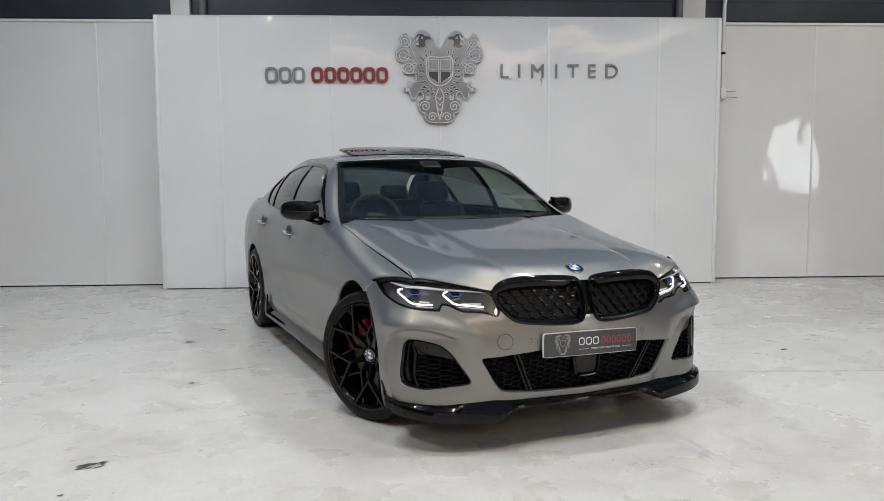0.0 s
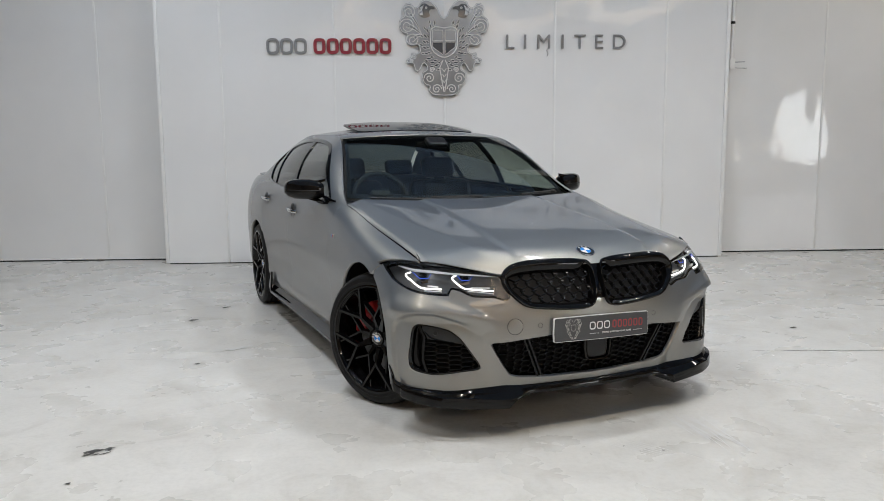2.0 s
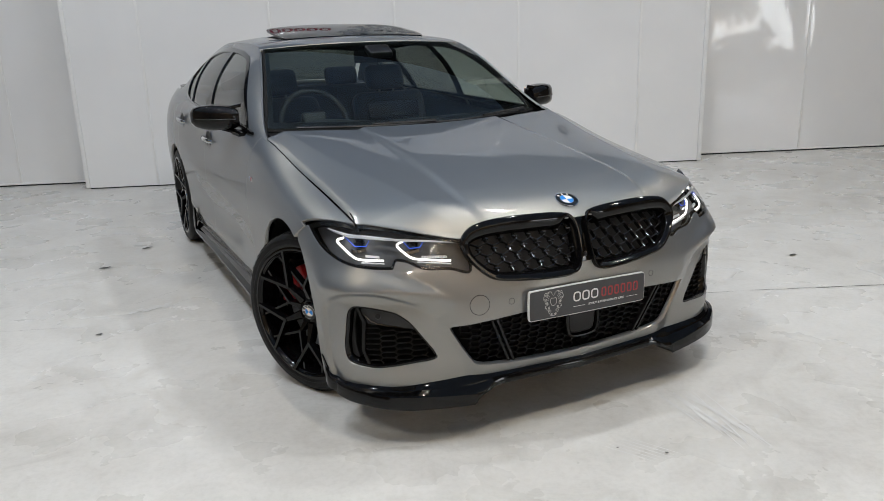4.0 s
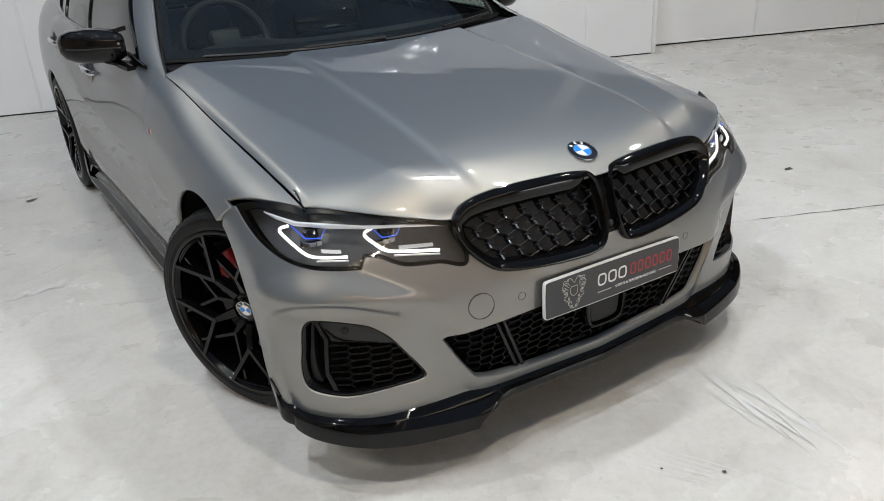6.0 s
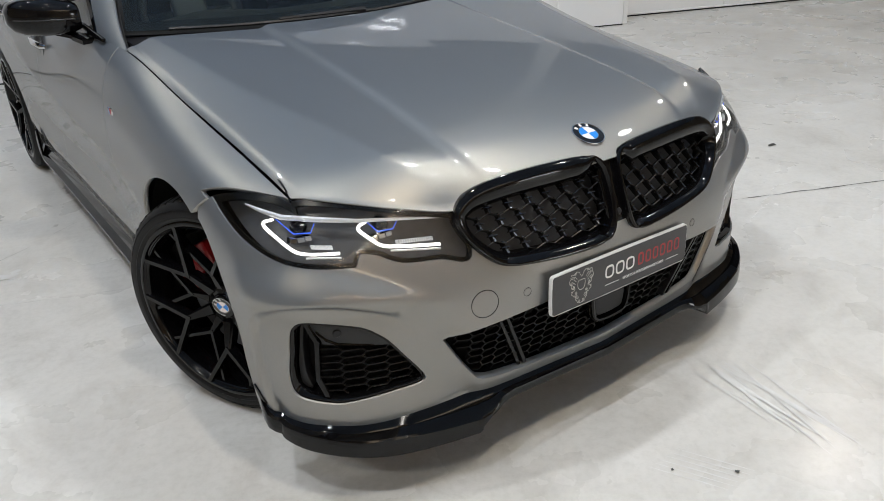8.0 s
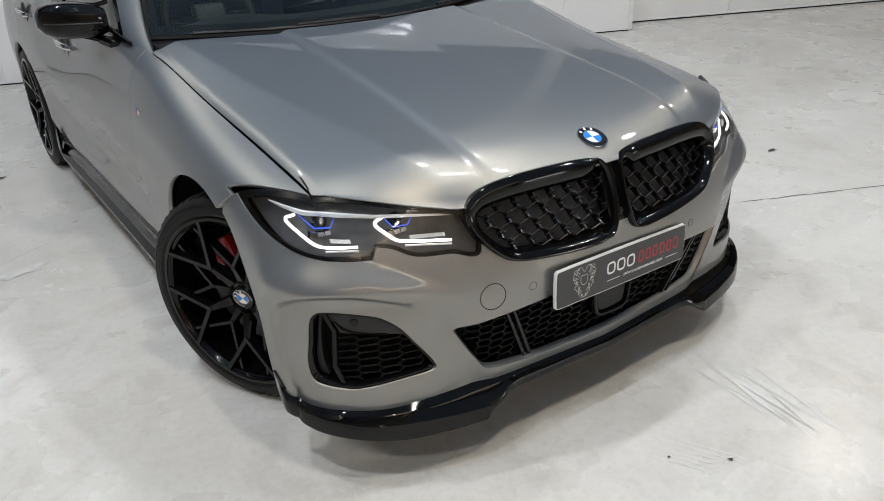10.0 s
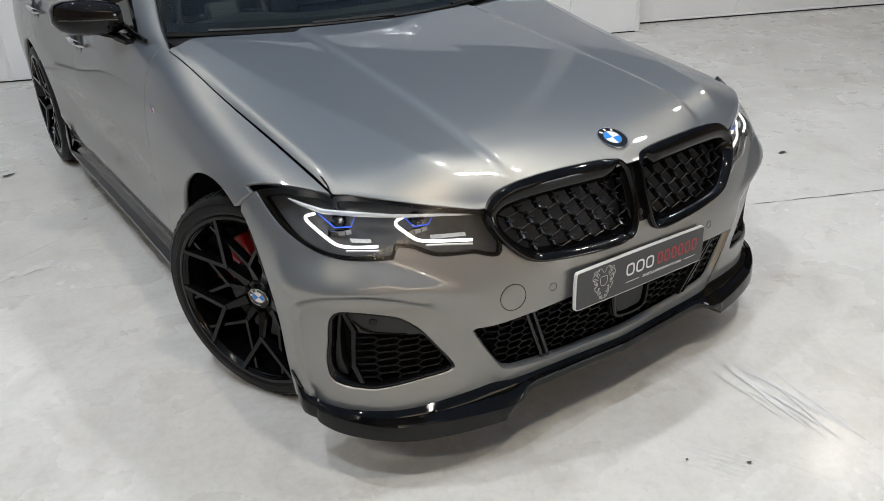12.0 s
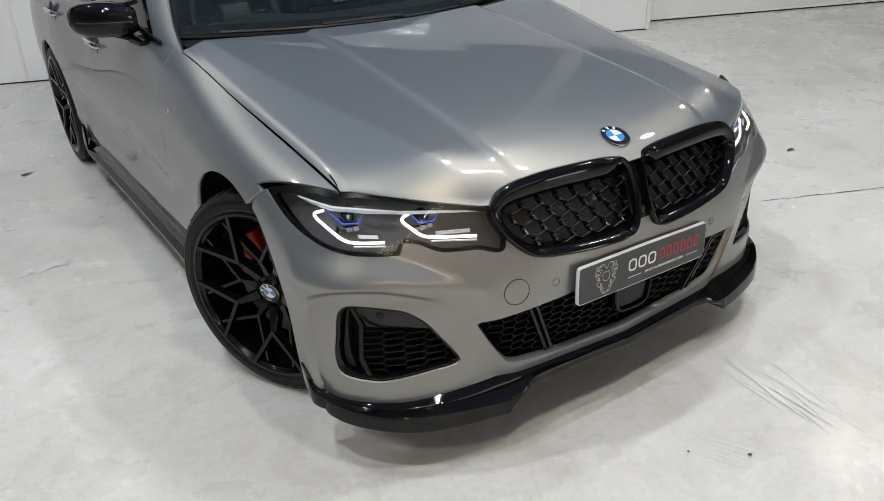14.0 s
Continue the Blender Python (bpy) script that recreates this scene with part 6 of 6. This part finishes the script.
# ---- marks on the floor ----
JOINT = material("dark_floor_joint", (0.13, 0.125, 0.115), 0.8, vary=0.4, scale=9)
SCUFF = material("floor_scuff", (0.655, 0.645, 0.625), 0.36, vary=0.06, scale=14)
FAINT = material("faint_floor_crack", (0.40, 0.385, 0.36), 0.7, vary=0.3, scale=9)
BLOT = material("dark_floor_blot", (0.05, 0.048, 0.045), 0.7, vary=0.3, scale=30)


def strip(points, width, z=0.0012, ragged=0.3, seed=0):
    """A thin ragged line lying on the floor."""
    rng = random.Random(seed)
    out = []
    pts = []
    for (x0, y0), (x1, y1) in zip(points[:-1], points[1:]):
        n = max(2, int(math.hypot(x1 - x0, y1 - y0) / 0.06))
        pts += [(x0 + (x1 - x0) * i / n, y0 + (y1 - y0) * i / n) for i in range(n)]
    pts.append(points[-1])
    d = Vector((points[-1][0] - points[0][0], points[-1][1] - points[0][1])).normalized()
    nx, ny = -d.y, d.x
    verts, faces = [], []
    for i, (x, y) in enumerate(pts):
        w = width * (1 + ragged * rng.uniform(-1, 1)) / 2 * (0.2 if i in (0, len(pts) - 1) else 1)
        o = rng.uniform(-1, 1) * width * ragged
        verts += [(x + nx * (o + w), y + ny * (o + w), z), (x + nx * (o - w), y + ny * (o - w), z)]
        if i:
            faces.append([2 * i - 2, 2 * i - 1, 2 * i + 1, 2 * i][::-1])
    return verts, faces, None


part("floor_joint", joined(strip([(9.0, -3.2), (2.25, -0.36), (1.62, -0.08)], 0.007, ragged=0.6, seed=1), strip([(1.6, -0.07), (0.0, 0.56), (-0.88, 0.92)], 0.003, ragged=0.5, seed=2)), JOINT, None, "thin cracked joint line across the concrete floor", category="floor joint", kind="structure")
part("floor_joint", joined(strip([(-0.9, 0.93), (-1.47, 1.18)], 0.0022, ragged=0.8, seed=7), strip([(-1.5, 1.19), (-2.05, 1.40), (-5.0, 2.6)], 0.0022, ragged=0.9, seed=3)), FAINT, None, "faint hairline continuation of the floor joint", category="floor joint", kind="structure")
part("floor_scratch", joined(strip([(-1.42, 1.488), (-1.14, 1.635)], 0.003, ragged=0.5, seed=4), strip([(-1.05, 1.70), (-0.90, 1.79)], 0.003, ragged=0.5, seed=5)), FAINT, None, "fine dark scratch in the concrete floor", category="scratch", kind="structure")
rng = random.Random(5)
geos = []
for i in range(16):
    o = rng.uniform(0, 0.16)
    a, b = (0.33 + o * 0.9 + rng.uniform(-0.02, 0.05), -0.80 - o * 0.25), (0.27 + o * 0.9 + rng.uniform(-0.04, 0.06), -1.10 - o * 0.4 - rng.uniform(0, 0.14))
    geos.append(strip([a, (a[0] * 0.4 + b[0] * 0.6, a[1] * 0.4 + b[1] * 0.6), b], rng.uniform(0.003, 0.010), 0.0008 + 0.00015 * i, 0.3, 20 + i))
for i in range(6):
    x = -0.10 + 0.022 * i
    geos.append(strip([(x, -1.00), (x + 0.09, -1.18)], 0.004, ragged=0.3, seed=50 + i))
part("tyre_scuffs", joined(*geos), SCUFF, None, "faint grey tyre scuffs on the pale floor", category="scuff marks", kind="stuff")


def blot(x, y, r, seed, stretch=1.0, turn=0.0):
    rng = random.Random(seed)
    lift = 0.0006 + 0.0001 * (seed % 40)
    n = 12
    v = [(0, 0, lift)]
    for i in range(n):
        a = 2 * math.pi * i / n
        q = r * rng.uniform(0.5, 1.2)
        p = Vector((q * math.cos(a) * stretch, q * math.sin(a), lift))
        p.rotate(Euler((0, 0, turn)))
        v.append(tuple(p))
    return [(x + a, y + b, c) for a, b, c in v], [[0, 1 + i, 1 + (i + 1) % n] for i in range(n)], None


for i, (x, y, r, st, tn) in enumerate(((-1.206, 2.752, 0.022, 1.8, 0.4), (-1.499, 2.363, 0.024, 1.7, 0.3), (-1.609, 1.09, 0.012, 1.8, 0.2), (2.385, 0.264, 0.018, 2.2, 0.1), (-2.256, -0.463, 0.008, 1.5, 0.3), (0.061, -1.154, 0.006, 1.2, 0), (-0.064, -1.046, 0.005, 1, 0))):
    part("floor_spot", blot(x, y, r, 70 + i, st, tn), BLOT, None, "small dark spot on the concrete floor", category="floor mark", group="floor spots")
geos = [blot(-2.154 + rng.uniform(-0.045, 0.05), -0.165 + rng.uniform(-0.035, 0.03), rng.uniform(0.003, 0.010), 90 + i, rng.uniform(1.5, 3.5), 0.35) for i in range(26)]
part("floor_smudge", joined(*geos), BLOT, None, "cluster of dark flecks on the concrete floor", category="floor mark", kind="stuff")
geos = [blot(-1.33 + rng.uniform(-0.10, 0.10), 1.36 + rng.uniform(-0.02, 0.04), rng.uniform(0.006, 0.02), 130 + i, rng.uniform(1.5, 3.0), 0.35) for i in range(16)]
part("floor_smudge", joined(*geos), SCUFF, None, "faint grey smudge on the concrete floor", category="floor mark", kind="stuff")

# small crest on the number plate: fine pale line print
crest_at = plate_at @ Matrix.Translation((-0.158, -0.0012, 0.0))
PALE = material("pale_line_print", (0.50, 0.49, 0.47), 0.35)
part("print_outline", moved(tube([(x, 0, z) for x, z in loop[::2] * 0.086], 0.0008, 4, True), crest_at), PALE, plate)
part("print_shield", moved(tube([(x, 0, z) for x, z in shield * 0.086], 0.0009, 4, True), crest_at), PALE, plate)
for sx in (-1, 1):
    for cx, cz, r in ((0.030, 0.030, 0.006), (0.034, 0.016, 0.006), (0.027, 0.002, 0.005), (0.022, 0.040, 0.004), (0.014, -0.028, 0.006), (0.007, -0.040, 0.004), (0.018, -0.014, 0.004)):
        part("print_scroll", moved(tube([(sx * (cx + r * (1 - t / 16) * math.cos(0.6 * t)), 0, cz + r * (1 - t / 16) * math.sin(0.6 * t)) for t in range(14)], 0.0008, 4), crest_at), PALE, plate)
    for k in range(6):
        part("print_feather", moved(tube([(sx * (0.016 + 0.003 * k), 0, 0.024 - 0.006 * k), (sx * (0.024 + 0.0025 * k), 0, 0.034 - 0.008 * k)], 0.0008, 4), crest_at), PALE, plate)
